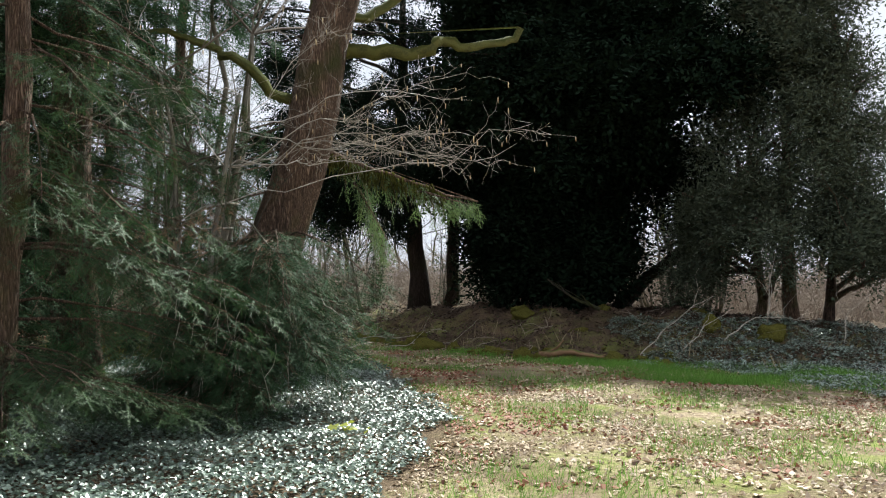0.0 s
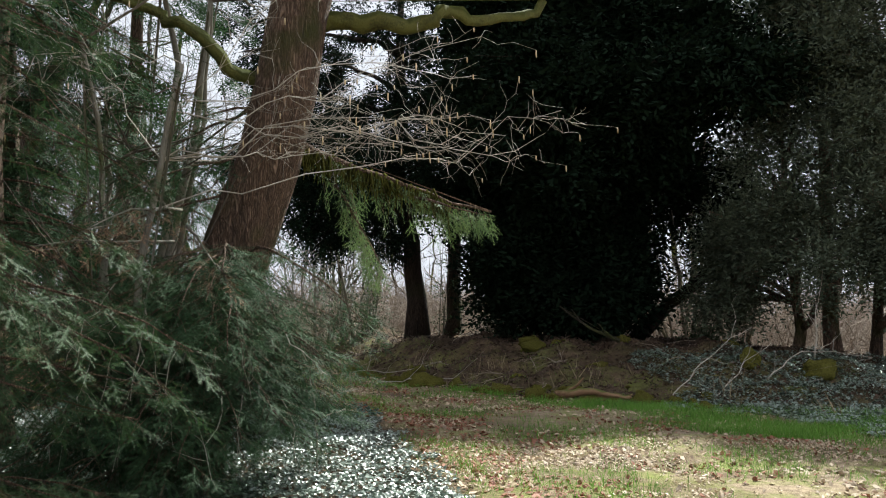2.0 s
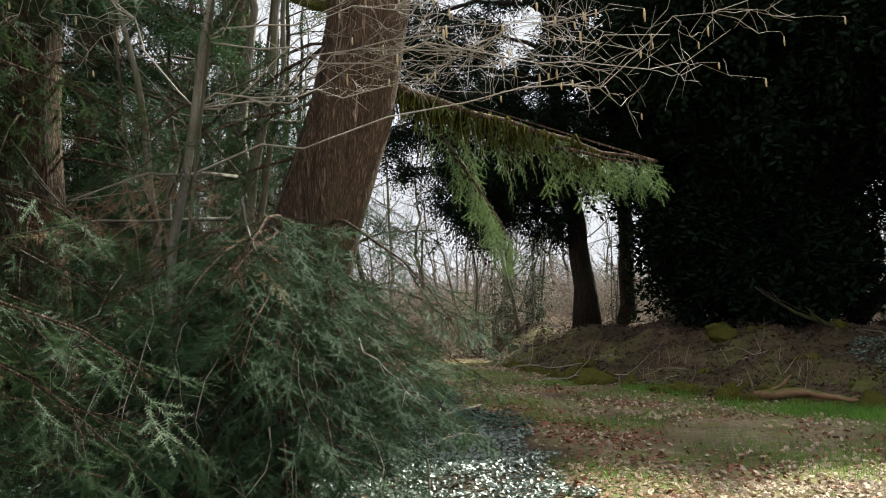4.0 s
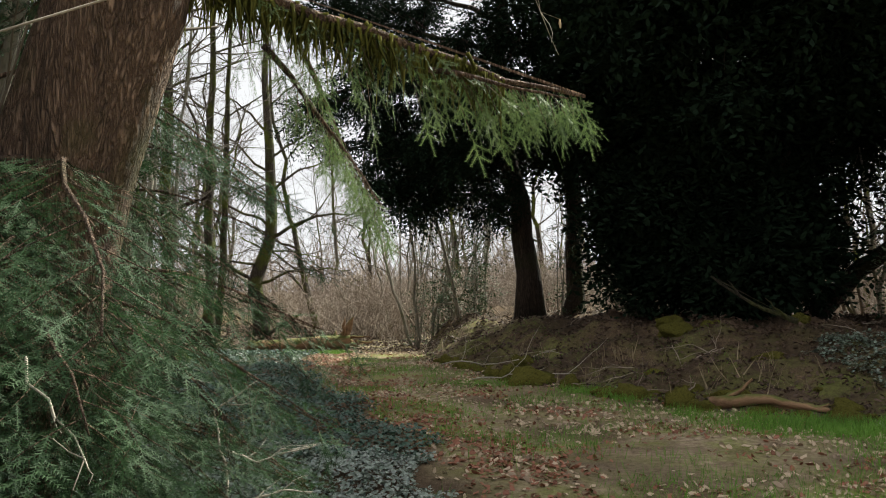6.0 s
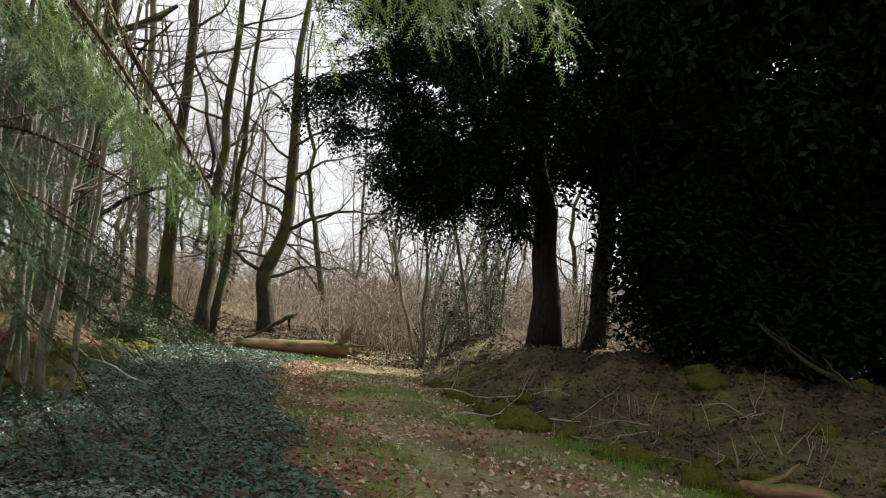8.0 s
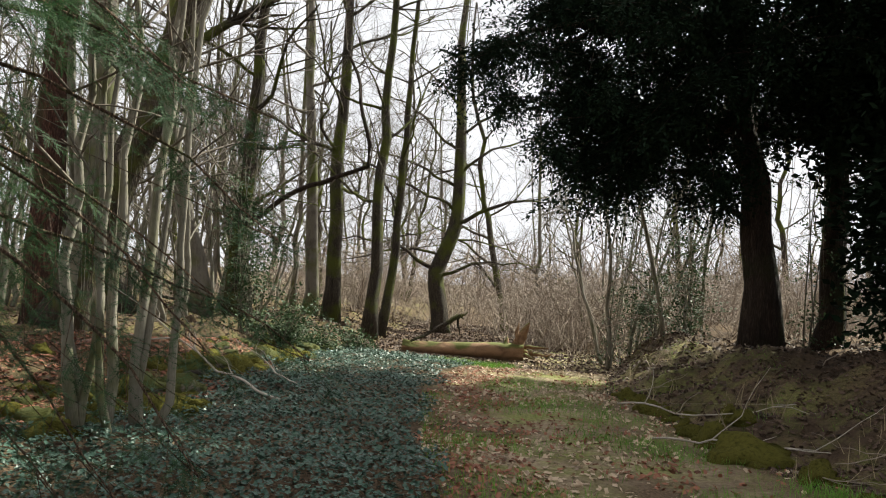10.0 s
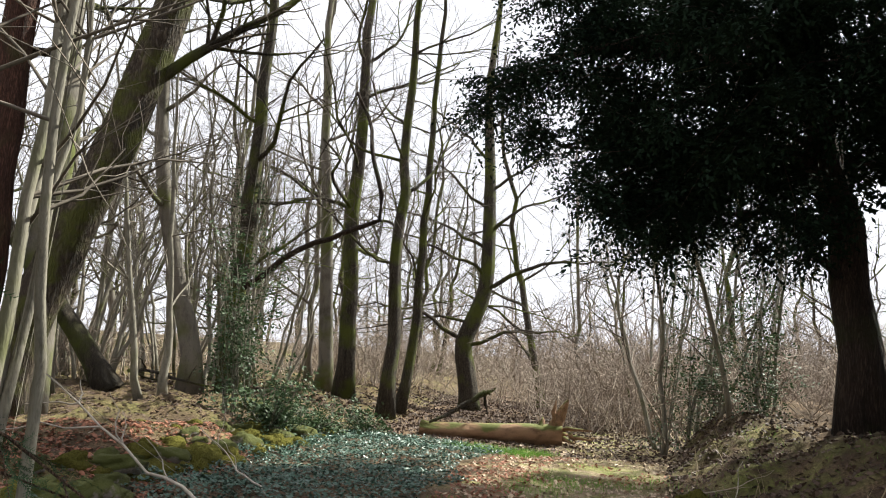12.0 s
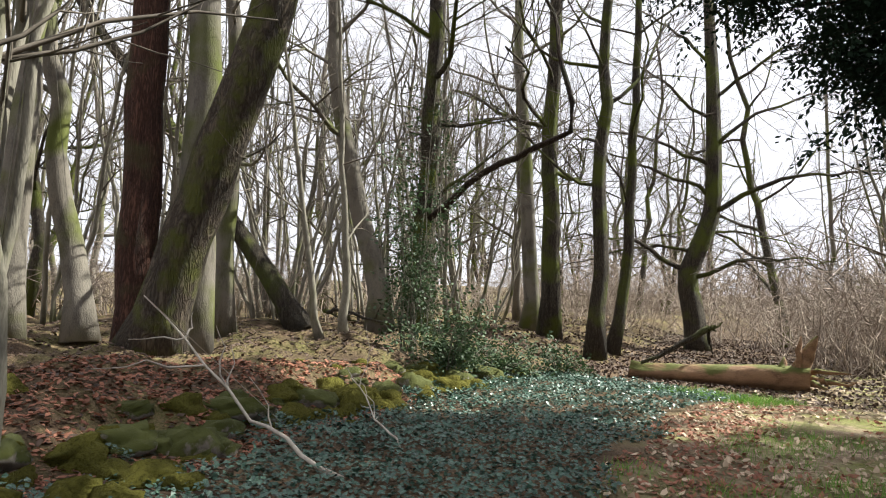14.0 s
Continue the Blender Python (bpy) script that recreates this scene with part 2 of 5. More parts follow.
# ---- mesh builders ----
class Geo:
    """Collects tubes and scattered pieces into one mesh."""

    def __init__(self):
        self.v, self.f3, self.f4, self.count = [], [], [], 0

    def tube(self, pts, radii, sides=6, wob=0.0, flare=0.0):
        pts, radii = np.asarray(pts, float), np.asarray(radii, float)
        k = len(pts)
        d = np.gradient(pts, axis=0)
        d /= np.linalg.norm(d, axis=1)[:, None] + 1e-9
        ref = np.array([0.0, 0, 1]) if abs(d[:, 2]).mean() < 0.8 else np.array([1.0, 0.13, 0])
        a = np.cross(d, ref)
        a /= np.linalg.norm(a, axis=1)[:, None] + 1e-9
        b = np.cross(d, a)
        t = np.arange(sides) * 2 * np.pi / sides
        r = np.repeat(radii[:, None], sides, 1)
        if wob:
            ph = rng.uniform(0, 6.3, 3)
            zz = np.linspace(0, 1, k)[:, None]
            r = r * (1 + wob * (0.6 * np.sin(3 * t + ph[0] + 2 * zz) + 0.4 * np.sin(5 * t + ph[1] - 3 * zz)) + wob * 0.5 * rng.normal(size=(k, sides)) * 0.5)
        v = pts[:, None, :] + r[:, :, None] * (np.cos(t)[None, :, None] * a[:, None, :] + np.sin(t)[None, :, None] * b[:, None, :])
        self.v.append(v.reshape(-1, 3))
        i = np.arange(k - 1)[:, None] * sides + np.arange(sides)[None, :]
        j = np.arange(k - 1)[:, None] * sides + (np.arange(sides)[None, :] + 1) % sides
        self.f4.append(np.stack([i, j, j + sides, i + sides], -1).reshape(-1, 4) + self.count)
        self.count += k * sides
        if sides >= 5:
            for row, flip in ((0, 1), (k - 1, 0)):
                ring = self.count - k * sides + row * sides + np.arange(sides)
                self.v.append(pts[row][None])
                c = np.full(sides, self.count)
                nx = np.roll(ring, -1)
                self.f3.append(np.stack([c, nx, ring] if flip else [c, ring, nx], -1))
                self.count += 1

    def scatter(self, tv, tf, pos, rot, size):
        """Copies of a small template at many places: rot (n,3,3), size (n,)."""
        n, k = len(pos), len(tv)
        v = np.einsum("nij,kj->nki", rot * np.asarray(size)[:, None, None], tv) + np.asarray(pos)[:, None, :]
        self.v.append(v.reshape(-1, 3))
        f = (np.asarray(tf)[None] + (np.arange(n) * k)[:, None, None]).reshape(-1, len(tf[0])) + self.count
        (self.f3 if f.shape[1] == 3 else self.f4).append(f)
        self.count += n * k

    def mesh(self, name, mat, smooth=True):
        me = bpy.data.meshes.new(name)
        v = np.concatenate(self.v).astype(np.float32)
        f3 = np.concatenate(self.f3) if self.f3 else np.zeros((0, 3), int)
        f4 = np.concatenate(self.f4) if self.f4 else np.zeros((0, 4), int)
        me.vertices.add(len(v))
        me.vertices.foreach_set("co", v.ravel())
        loops = np.concatenate([f3.ravel(), f4.ravel()]).astype(np.int32)
        me.loops.add(len(loops))
        me.loops.foreach_set("vertex_index", loops)
        me.polygons.add(len(f3) + len(f4))
        start = np.concatenate([np.arange(len(f3)) * 3, len(f3) * 3 + np.arange(len(f4)) * 4]).astype(np.int32)
        me.polygons.foreach_set("loop_start", start)
        me.polygons.foreach_set("use_smooth", np.full(len(start), smooth))
        me.update(calc_edges=True)
        me.materials.append(mat)
        return me


def thing(name, at, label, category, group="", kind=""):
    ob = new(name)
    ob.empty_display_size = 0.2
    ob.location = at
    return tagged(ob, label, category, group, kind)


def part(name, geo, mat, parent, label="", smooth=True, kind=""):
    ob = new(name, geo.mesh(name, mat, smooth))
    ob.parent = parent
    ob.matrix_parent_inverse = Matrix.Translation(parent.location).inverted() if parent.parent is None else Matrix()
    return tagged(ob, label, kind=kind)


def lone(name, geo, mat, label, category, group="", kind="", smooth=True):
    return tagged(new(name, geo.mesh(name, mat, smooth)), label, category, group, kind)


def rotations(n, tilt=1.0, axis=None):
    """Random turns: about z in full, and tilted by up to about tilt radians."""
    a, b, c = rng.uniform(0, 6.283, n), rng.normal(0, tilt, n), rng.normal(0, tilt, n)
    ca, sa, cb, sb_, cc, sc = np.cos(a), np.sin(a), np.cos(b), np.sin(b), np.cos(c), np.sin(c)
    z, o = np.zeros(n), np.ones(n)
    rz = np.stack([np.stack([ca, -sa, z], 1), np.stack([sa, ca, z], 1), np.stack([z, z, o], 1)], 1)
    rx = np.stack([np.stack([o, z, z], 1), np.stack([z, cb, -sb_], 1), np.stack([z, sb_, cb], 1)], 1)
    ry = np.stack([np.stack([cc, z, sc], 1), np.stack([z, o, z], 1), np.stack([-sc, z, cc], 1)], 1)
    return rz @ rx @ ry


def along(d, roll=None):
    """Turns that carry the template's +y onto the directions d."""
    d = np.asarray(d, float)
    d = d / (np.linalg.norm(d, axis=1)[:, None] + 1e-9)
    up = np.tile(np.array([0.0, 0, 1]), (len(d), 1))
    up[np.abs(d[:, 2]) > 0.95] = (1, 0, 0)
    x = np.cross(d, up)
    x /= np.linalg.norm(x, axis=1)[:, None]
    z = np.cross(x, d)
    r = rng.normal(0, 0.5, len(d)) if roll is None else np.full(len(d), roll)
    c, s = np.cos(r)[:, None], np.sin(r)[:, None]
    return np.stack([x * c + z * s, d, z * c - x * s], 2)


def smooth01(a, b, x):
    t = np.clip((np.asarray(x, float) - a) / (b - a), 0, 1)
    return t * t * (3 - 2 * t)


def fbm(x, y, f=1.0, seed=0.0):
    """Cheap smooth bumps from a few crossing waves."""
    out = np.zeros_like(np.asarray(x, float))
    amp = 1.0
    for i in range(5):
        an = 1.3 + 2.1 * i + seed
        u, v = np.cos(an) * x + np.sin(an) * y, -np.sin(an) * x + np.cos(an) * y
        out = out + amp * np.sin(f * u + 1.7 * i + seed) * np.sin(f * 1.13 * v + 0.6 * i)
        f, amp = f * 1.83, amp * 0.58
    return out


# ---- the lie of the land ----
def bank_x(y):
    return np.interp(y, [0, 8, 12, 16, 19, 21, 25, 29, 45, 80], [-6.5, -6.0, -6.0, -6.4, -6.9, -8.0, -9.6, -10.6, -17, -30])


def mound_y(x):
    return np.interp(x, [-9, -4.2, -3.2, -0.2, 2.6, 5.5, 12, 40], [90, 30, 25.2, 20.0, 17.1, 15.8, 14.6, 12])


def ivy_x(y):
    """Where the ivy ends and the path begins."""
    return np.interp(y, [4, 6.0, 8.4, 10, 13.7, 15, 18.6, 21.2, 24, 27.5, 30], [-0.6, -0.3, 0.2, -0.1, -0.8, -1.35, -3.3, -4.7, -5.9, -6.5, -7.5])


def land(x, y):
    x, y = np.asarray(x, float), np.asarray(y, float)
    z = -0.1 * smooth01(13, 22, y) + 0.03 * fbm(x, y, 0.9) - 0.16 * smooth01(25, 30, y) - 0.5 * smooth01(45, 120, y)
    dm = (y - mound_y(x)) * 0.8
    z = z + (0.95 - 0.45 * smooth01(6, 13, x)) * smooth01(-0.3, 4.6, dm) * (1 - smooth01(16, 40, dm)) + 0.14 * fbm(x, y, 2.3, 1.0) * smooth01(-0.2, 1.5, dm) * (1 - smooth01(20, 30, dm))
    db = bank_x(y) - x
    z = z + 0.42 * smooth01(-0.3, 2.2, db) * (1 - 0.8 * smooth01(8, 20, db)) + 0.09 * fbm(x, y, 2.6, 2.0) * smooth01(-0.2, 1.0, db) * (1 - smooth01(20, 30, db))
    return z


def build_ground():
    xs = np.concatenate([-np.geomspace(900, 26, 16)[:-1], np.arange(-26, 22, 0.2), np.geomspace(22, 900, 16)])
    ys = np.concatenate([-np.geomspace(900, 4, 14)[:-1], np.arange(-4, 46, 0.2), np.geomspace(46, 900, 18)])
    X, Y = np.meshgrid(xs, ys)
    Z = land(X, Y)
    g = Geo()
    g.v.append(np.stack([X, Y, Z], -1).reshape(-1, 3))
    nx, ny = len(xs), len(ys)
    i = (np.arange(ny - 1)[:, None] * nx + np.arange(nx - 1)[None]).ravel()
    g.f4.append(np.stack([i, i + 1, i + nx + 1, i + nx], -1))
    me = g.mesh("ground", ground_material())
    x, y = X.ravel(), Y.ravel()
    nz_ = 0.35 * fbm(x, y, 1.6, 3.0)
    dm = (y - mound_y(x)) * 0.8
    path = smooth01(-0.3, 0.5, x - ivy_x(y) + nz_ * 0.4) * smooth01(0.2, -0.9, dm + nz_) * smooth01(12, 5, x)
    path = path * smooth01(60, 32, y)
    moss = np.clip(0.55 + nz_, 0, 1) * ((0.95 - 0.15 * smooth01(10, 15, y)) * path + 0.5 * smooth01(-0.4, 0.3, dm) * smooth01(5, 2, dm) + 0.35 * (x < bank_x(y)))
    leaf = np.clip(0.6 + nz_, 0, 1) * (1 - 0.75 * smooth01(-0.2, 0.6, dm) * (y < 60))
    ca = me.color_attributes.new("cover", "FLOAT_COLOR", "POINT")
    ca.data.foreach_set("color", np.stack([path * np.clip(0.75 + nz_, 0, 1), moss, leaf, np.ones_like(x)], -1).astype(np.float32).ravel())
    tagged(new("ground", me), "woodland floor of trodden earth, moss and leaf mould", "ground", kind="structure")


build_ground()


# ---- trees ----
def bent(p, q, k=8, sag=0.0, wig=0.05):
    """A wavering line from p to q."""
    p, q = np.array(p, float), np.array(q, float)
    t = np.linspace(0, 1, k)[:, None]
    ln = np.linalg.norm(q - p)
    w = np.cumsum(rng.normal(0, 1, (k, 3)), 0)
    w = (w - t * w[-1]) * wig * ln / np.sqrt(k)
    w[0] = 0
    out = p + t * (q - p) + w
    out[:, 2] += sag * ln * 4 * (t * (1 - t))[:, 0]
    return out


def limb(geo, p, d, length, r, depth, twigs, spread=0.75, lift=0.12, sides=5, kids=5):
    """A limb that forks; the thin ends go to twigs."""
    k = max(4, int(length / 0.35) if depth > 1 else 4)
    k = min(k, 10)
    d = np.array(d, float)
    d /= np.linalg.norm(d)
    pts = [np.array(p, float)]
    for i in range(k - 1):
        d = d + rng.normal(0, 0.16, 3) + np.array([0, 0, lift * 0.35])
        d /= np.linalg.norm(d)
        pts.append(pts[-1] + d * length / (k - 1))
    pts = np.array(pts)
    rad = r * np.linspace(1, 0.35, k)
    tgt = geo if r > 0.018 else twigs
    tgt.tube(pts, rad, sides if r > 0.05 else (4 if r > 0.012 else 3))
    if depth <= 0:
        return
    for i in range(kids):
        t = rng.uniform(0.25, 1.0)
        j = min(k - 2, int(t * (k - 1)))
        ax = pts[j + 1] - pts[j]
        ax /= np.linalg.norm(ax)
        side = np.cross(ax, rng.normal(0, 1, 3))
        side /= np.linalg.norm(side) + 1e-9
        nd = ax * (1 - 0.35 * spread) + side * spread + np.array([0, 0, lift])
        f = t * (k - 1) - j
        start = pts[j] * (1 - f) + pts[j + 1] * f
        limb(geo, start, nd, length * rng.uniform(0.42, 0.7), max(0.004, rad[j] * rng.uniform(0.4, 0.62)), depth - 1, twigs, spread, lift, sides, kids)


def trunk_line(p, q, r0, r1, k=14, wig=0.03, flare=0.45):
    pts = bent(p, q, k, wig=wig)
    t = np.linspace(0, 1, k)
    rad = r0 + (r1 - r0) * t + r0 * flare * np.exp(-t * np.linalg.norm(np.array(q) - np.array(p)) / 0.35)
    return pts, rad


def on_land(x, y, dz=-0.06):
    return float(land(x, y)) + dz


def bare_tree(x, y, lean, height, r, bark, label, n_limbs=9, first=0.3, limb_len=0.3, depth=2, kids=5, name="bare_tree", group="woodland trees", wig=0.016, via=None, lift=0.12, spread=0.75, joined=False, limb_r=1.0):
    z = on_land(x, y)
    t = thing(name, (x, y, z), label, "tree", group)
    tr, li, tw = Geo(), Geo(), Geo()
    top = (x + lean[0], y + lean[1], z + height)
    if via is not None:
        a, ra = trunk_line((x, y, z), via, r, r * 0.85, 8, wig, 0.4)
        b, rb = trunk_line(via, top, r * 0.8, r * 0.25, 12, wig, 0)
        pts, rad = np.concatenate([a, b[1:]]), np.concatenate([ra, rb[1:]])
    else:
        pts, rad = trunk_line((x, y, z), top, r, r * 0.25, 16, wig, 0.45)
    tr.tube(pts, rad, 12, 0.08)
    part("trunk", tr, bark, t)
    for i in range(n_limbs):
        u = first + (1 - first) * (i + rng.uniform(0, 1)) / n_limbs
        j = min(len(pts) - 2, int(u * (len(pts) - 1)))
        an = rng.uniform(0, 6.283)
        d = np.array([math.cos(an), math.sin(an), rng.uniform(0.1, 0.8)])
        limb(li, pts[j], d, height * limb_len * rng.uniform(0.6, 1.1) * (1.15 - 0.6 * u), rad[j] * limb_r * rng.uniform(0.26, 0.42), depth, tw, spread, lift, 5, kids)
        if li.count and not joined:
            part("limb", li, bark, t)
            li = Geo()
    if li.count:
        part("branchwork", li, bark, t, kind="stuff")
    if tw.count:
        part("fine_growth", tw, TWIG, t, "thin bare twigs", kind="stuff")
    return t


def needle_twig(n=36, length=0.24, needle=0.021, flat=0.7, width=0.0032):
    """A shoot along +y, set round with needles."""
    v, f = [], []
    y = np.linspace(0.02, length, n)
    for i, yy in enumerate(y):
        s = 1 if i % 2 else -1
        an = rng.uniform(-flat, flat)
        d = np.array([s * math.cos(an), 0.75, math.sin(an)])
        d *= needle * (1.0 if yy < length * 0.85 else 0.75) / np.linalg.norm(d)
        b = np.array([0, yy, 0])
        w = np.array([0, width, 0])
        v += [b - w, b + w, b + d]
        f.append((3 * i, 3 * i + 1, 3 * i + 2))
    m = len(v)
    v += [np.array([0.003, 0, 0]), np.array([-0.003, 0, 0]), np.array([0, length, 0])]
    f.append((m, m + 1, m + 2))
    return np.array(v), f


def frond(length=0.30, step=0.011, needle=0.021, width=0.0042, sides=4):
    """A flat spray along +y: a main shoot, side shoots and short needles on all of them."""
    shoots = [(np.zeros(3), np.array([0, 1.0, 0]), length)]
    for i in range(sides):
        for s in (1, -1):
            y = length * (0.12 + 0.66 * (i + rng.uniform(0, 0.6)) / sides)
            d = np.array([s * 0.72, 0.66, rng.uniform(-0.22, 0.05)])
            shoots.append((np.array([0, y, 0]), d / np.linalg.norm(d), length * 0.52 * (1 - 0.75 * y / length)))
    v, f = [], []
    for p, d, ln in shoots:
        x = np.cross(d, (0, 0, 1.0))
        n = max(4, int(ln / step))
        for k in range(n):
            u = (k + 0.5) / n * ln
            s = 1 if k % 2 else -1
            e = x * s * 0.8 + d * 0.62 + np.array([0, 0, rng.uniform(-0.35, 0.45)])
            e *= needle * (1 - 0.35 * u / ln) / np.linalg.norm(e)
            m = len(v)
            c = p + d * u
            v += [c - d * width, c + d * width, c + e]
            f.append((m, m + 1, m + 2))
        m = len(v)
        v += [p + x * 0.002, p - x * 0.002, p + d * ln]
        f.append((m, m + 1, m + 2))
    return np.array(v), f


TWIG_FIR = frond(0.30, 0.0065, 0.026, 0.0028, 2)
TWIG_COARSE = frond(0.46, 0.034, 0.06, 0.014, 4)


def fir_branch(wood, leaf, p, q, r, sag=0.0, hang=0.5, dense=1.0, tpl=TWIG_FIR, fan=0.55, bare=0.12, size=1.0, wood2=None):
    """A bough from p to q with side shoots that droop and carry needles."""
    ln = np.linalg.norm(np.array(q, float) - np.array(p, float))
    k = max(6, int(ln / 0.25))
    pts = bent(p, q, k, sag, 0.035)
    wood.tube(pts, r * np.linspace(1, 0.22, k), 5)
    ax = (pts[-1] - pts[0]) / ln
    side0 = np.cross(ax, (0, 0, 1))
    side0 /= np.linalg.norm(side0) + 1e-9
    n = int(ln * 10 * dense)
    pos, dirs, sz = [], [], []
    for i in range(n):
        t = bare + (1 - bare) * (i + rng.uniform(0, 1)) / n
        j = min(k - 2, int(t * (k - 1)))
        f = t * (k - 1) - j
        s = pts[j] * (1 - f) + pts[j + 1] * f
        sgn = 1 if i % 2 else -1
        d = side0 * sgn * fan * rng.uniform(0.4, 1.3) + ax * rng.uniform(0.3, 0.8) + np.array([0, 0, -hang * rng.uniform(0.5, 1.5)])
        d /= np.linalg.norm(d)
        sl = (0.22 + 0.45 * (1 - t)) * rng.uniform(0.6, 1.2) * size
        m = max(2, int(sl / 0.17))
        prev = s
        line = [s]
        for u in range(m):
            d = d + np.array([0, 0, -0.2 * hang]) + rng.normal(0, 0.07, 3)
            d /= np.linalg.norm(d)
            cur = prev + d * sl / m
            line.append(cur)
            sd = np.cross(d, rng.normal(0, 0.35, 3) + np.array([0, 0, 1.0]))
            sd /= np.linalg.norm(sd) + 1e-9
            pos.append(prev)
            dirs.append(d * 0.8 + sd * (1 if (u + i) % 2 else -1) * 0.6 + np.array([0, 0, -0.3 * hang]))
            sz.append(rng.uniform(0.6, 1.05) * size ** 0.5)
            prev = cur
        pos.append(prev - d * 0.05), dirs.append(d), sz.append(rng.uniform(0.7, 1.0))
        (wood2 or wood).tube(np.array(line), np.linspace(0.003, 0.0015, len(line)), 3)
    leaf.scatter(tpl[0], tpl[1], np.array(pos), along(np.array(dirs)), np.array(sz))
    return pts


def conifer(x, y, height, r, label, boughs, bark=BARK_FIR, leaf_mat=NEEDLE, name="fir_tree", lean=(0, 0), coarse=False):
    """A fir: trunk, boughs as (bearing, start height, length, drop, density), and their needles."""
    z = on_land(x, y)
    t = thing(name, (x, y, z), label, "tree", "conifers")
    tr, wood, leaf = Geo(), Geo(), Geo()
    pts, rad = trunk_line((x, y, z), (x + lean[0], y + lean[1], z + height), r, r * 0.2, 26, 0.012, 0.35)
    tr.tube(pts, rad, 20, 0.07)
    part("trunk", tr, bark, t)
    for bearing, h, ln, drop, dense in boughs:
        u = h / height
        c = np.array([np.interp(u, np.linspace(0, 1, len(pts)), pts[:, i]) for i in range(3)])
        b = radians(bearing)
        d = np.array([math.sin(b), math.cos(b), 0])
        fir_branch(wood, leaf, c + d * r * 0.6, c + d * ln + np.array([0, 0, -drop]), 0.007 + 0.004 * ln, sag=0.06, dense=dense, size=0.95 + 0.08 * ln, tpl=TWIG_FIR if h < 4.5 and not coarse else TWIG_COARSE, hang=0.32, fan=0.85)
        if h < 4.5 and not coarse:
            bo = part("bough", wood, bark, t)
            part("needles", leaf, leaf_mat, bo, kind="stuff")
            wood, leaf = Geo(), Geo()
    if leaf.count:
        part("upper_crown", wood, bark, t, kind="stuff")
        part("needles", leaf, leaf_mat, t, kind="stuff")
    return t


def clump(n, spread, leaf, aspect=0.3):
    """Hanging sprays of small leaves about the origin."""
    v, f = [], []
    d, base = None, None
    for i in range(n):
        if i % 9 == 0:
            base = rng.normal(0, spread * 0.35, 3)
            d = rng.normal(0, 1, 3) * np.array([1, 1, 0.4]) + np.array([0, 0, -0.25])
            d /= np.linalg.norm(d)
        u = (i % 9) / 8
        c = base + d * u * spread * 2.2 + np.array([0, 0, -0.5 * u * u * spread]) + rng.normal(0, 0.02, 3)
        sd = np.cross(d, (0, 0, 1.0))
        a = d * 0.6 + sd * (0.8 if i % 2 else -0.8) + rng.normal(0, 0.25, 3)
        a *= leaf / np.linalg.norm(a)
        b = np.cross(a, rng.normal(0, 0.4, 3) + np.array([0, 0, 1.0]))
        b *= leaf * aspect / (np.linalg.norm(b) + 1e-9)
        m = len(v)
        v += [c, c + a * 0.5 + b, c + a, c + a * 0.5 - b]
        f.append((m, m + 1, m + 2, m + 3))
    return np.array(v), f


YEW_CLUMP = clump(63, 0.2, 0.095, 0.22)
YEW_BIG = clump(45, 0.36, 0.18, 0.24)
CYPRESS_CLUMP = clump(63, 0.36, 0.12, 0.17)
HOLLY_CLUMP = clump(14, 0.16, 0.075, 0.32)


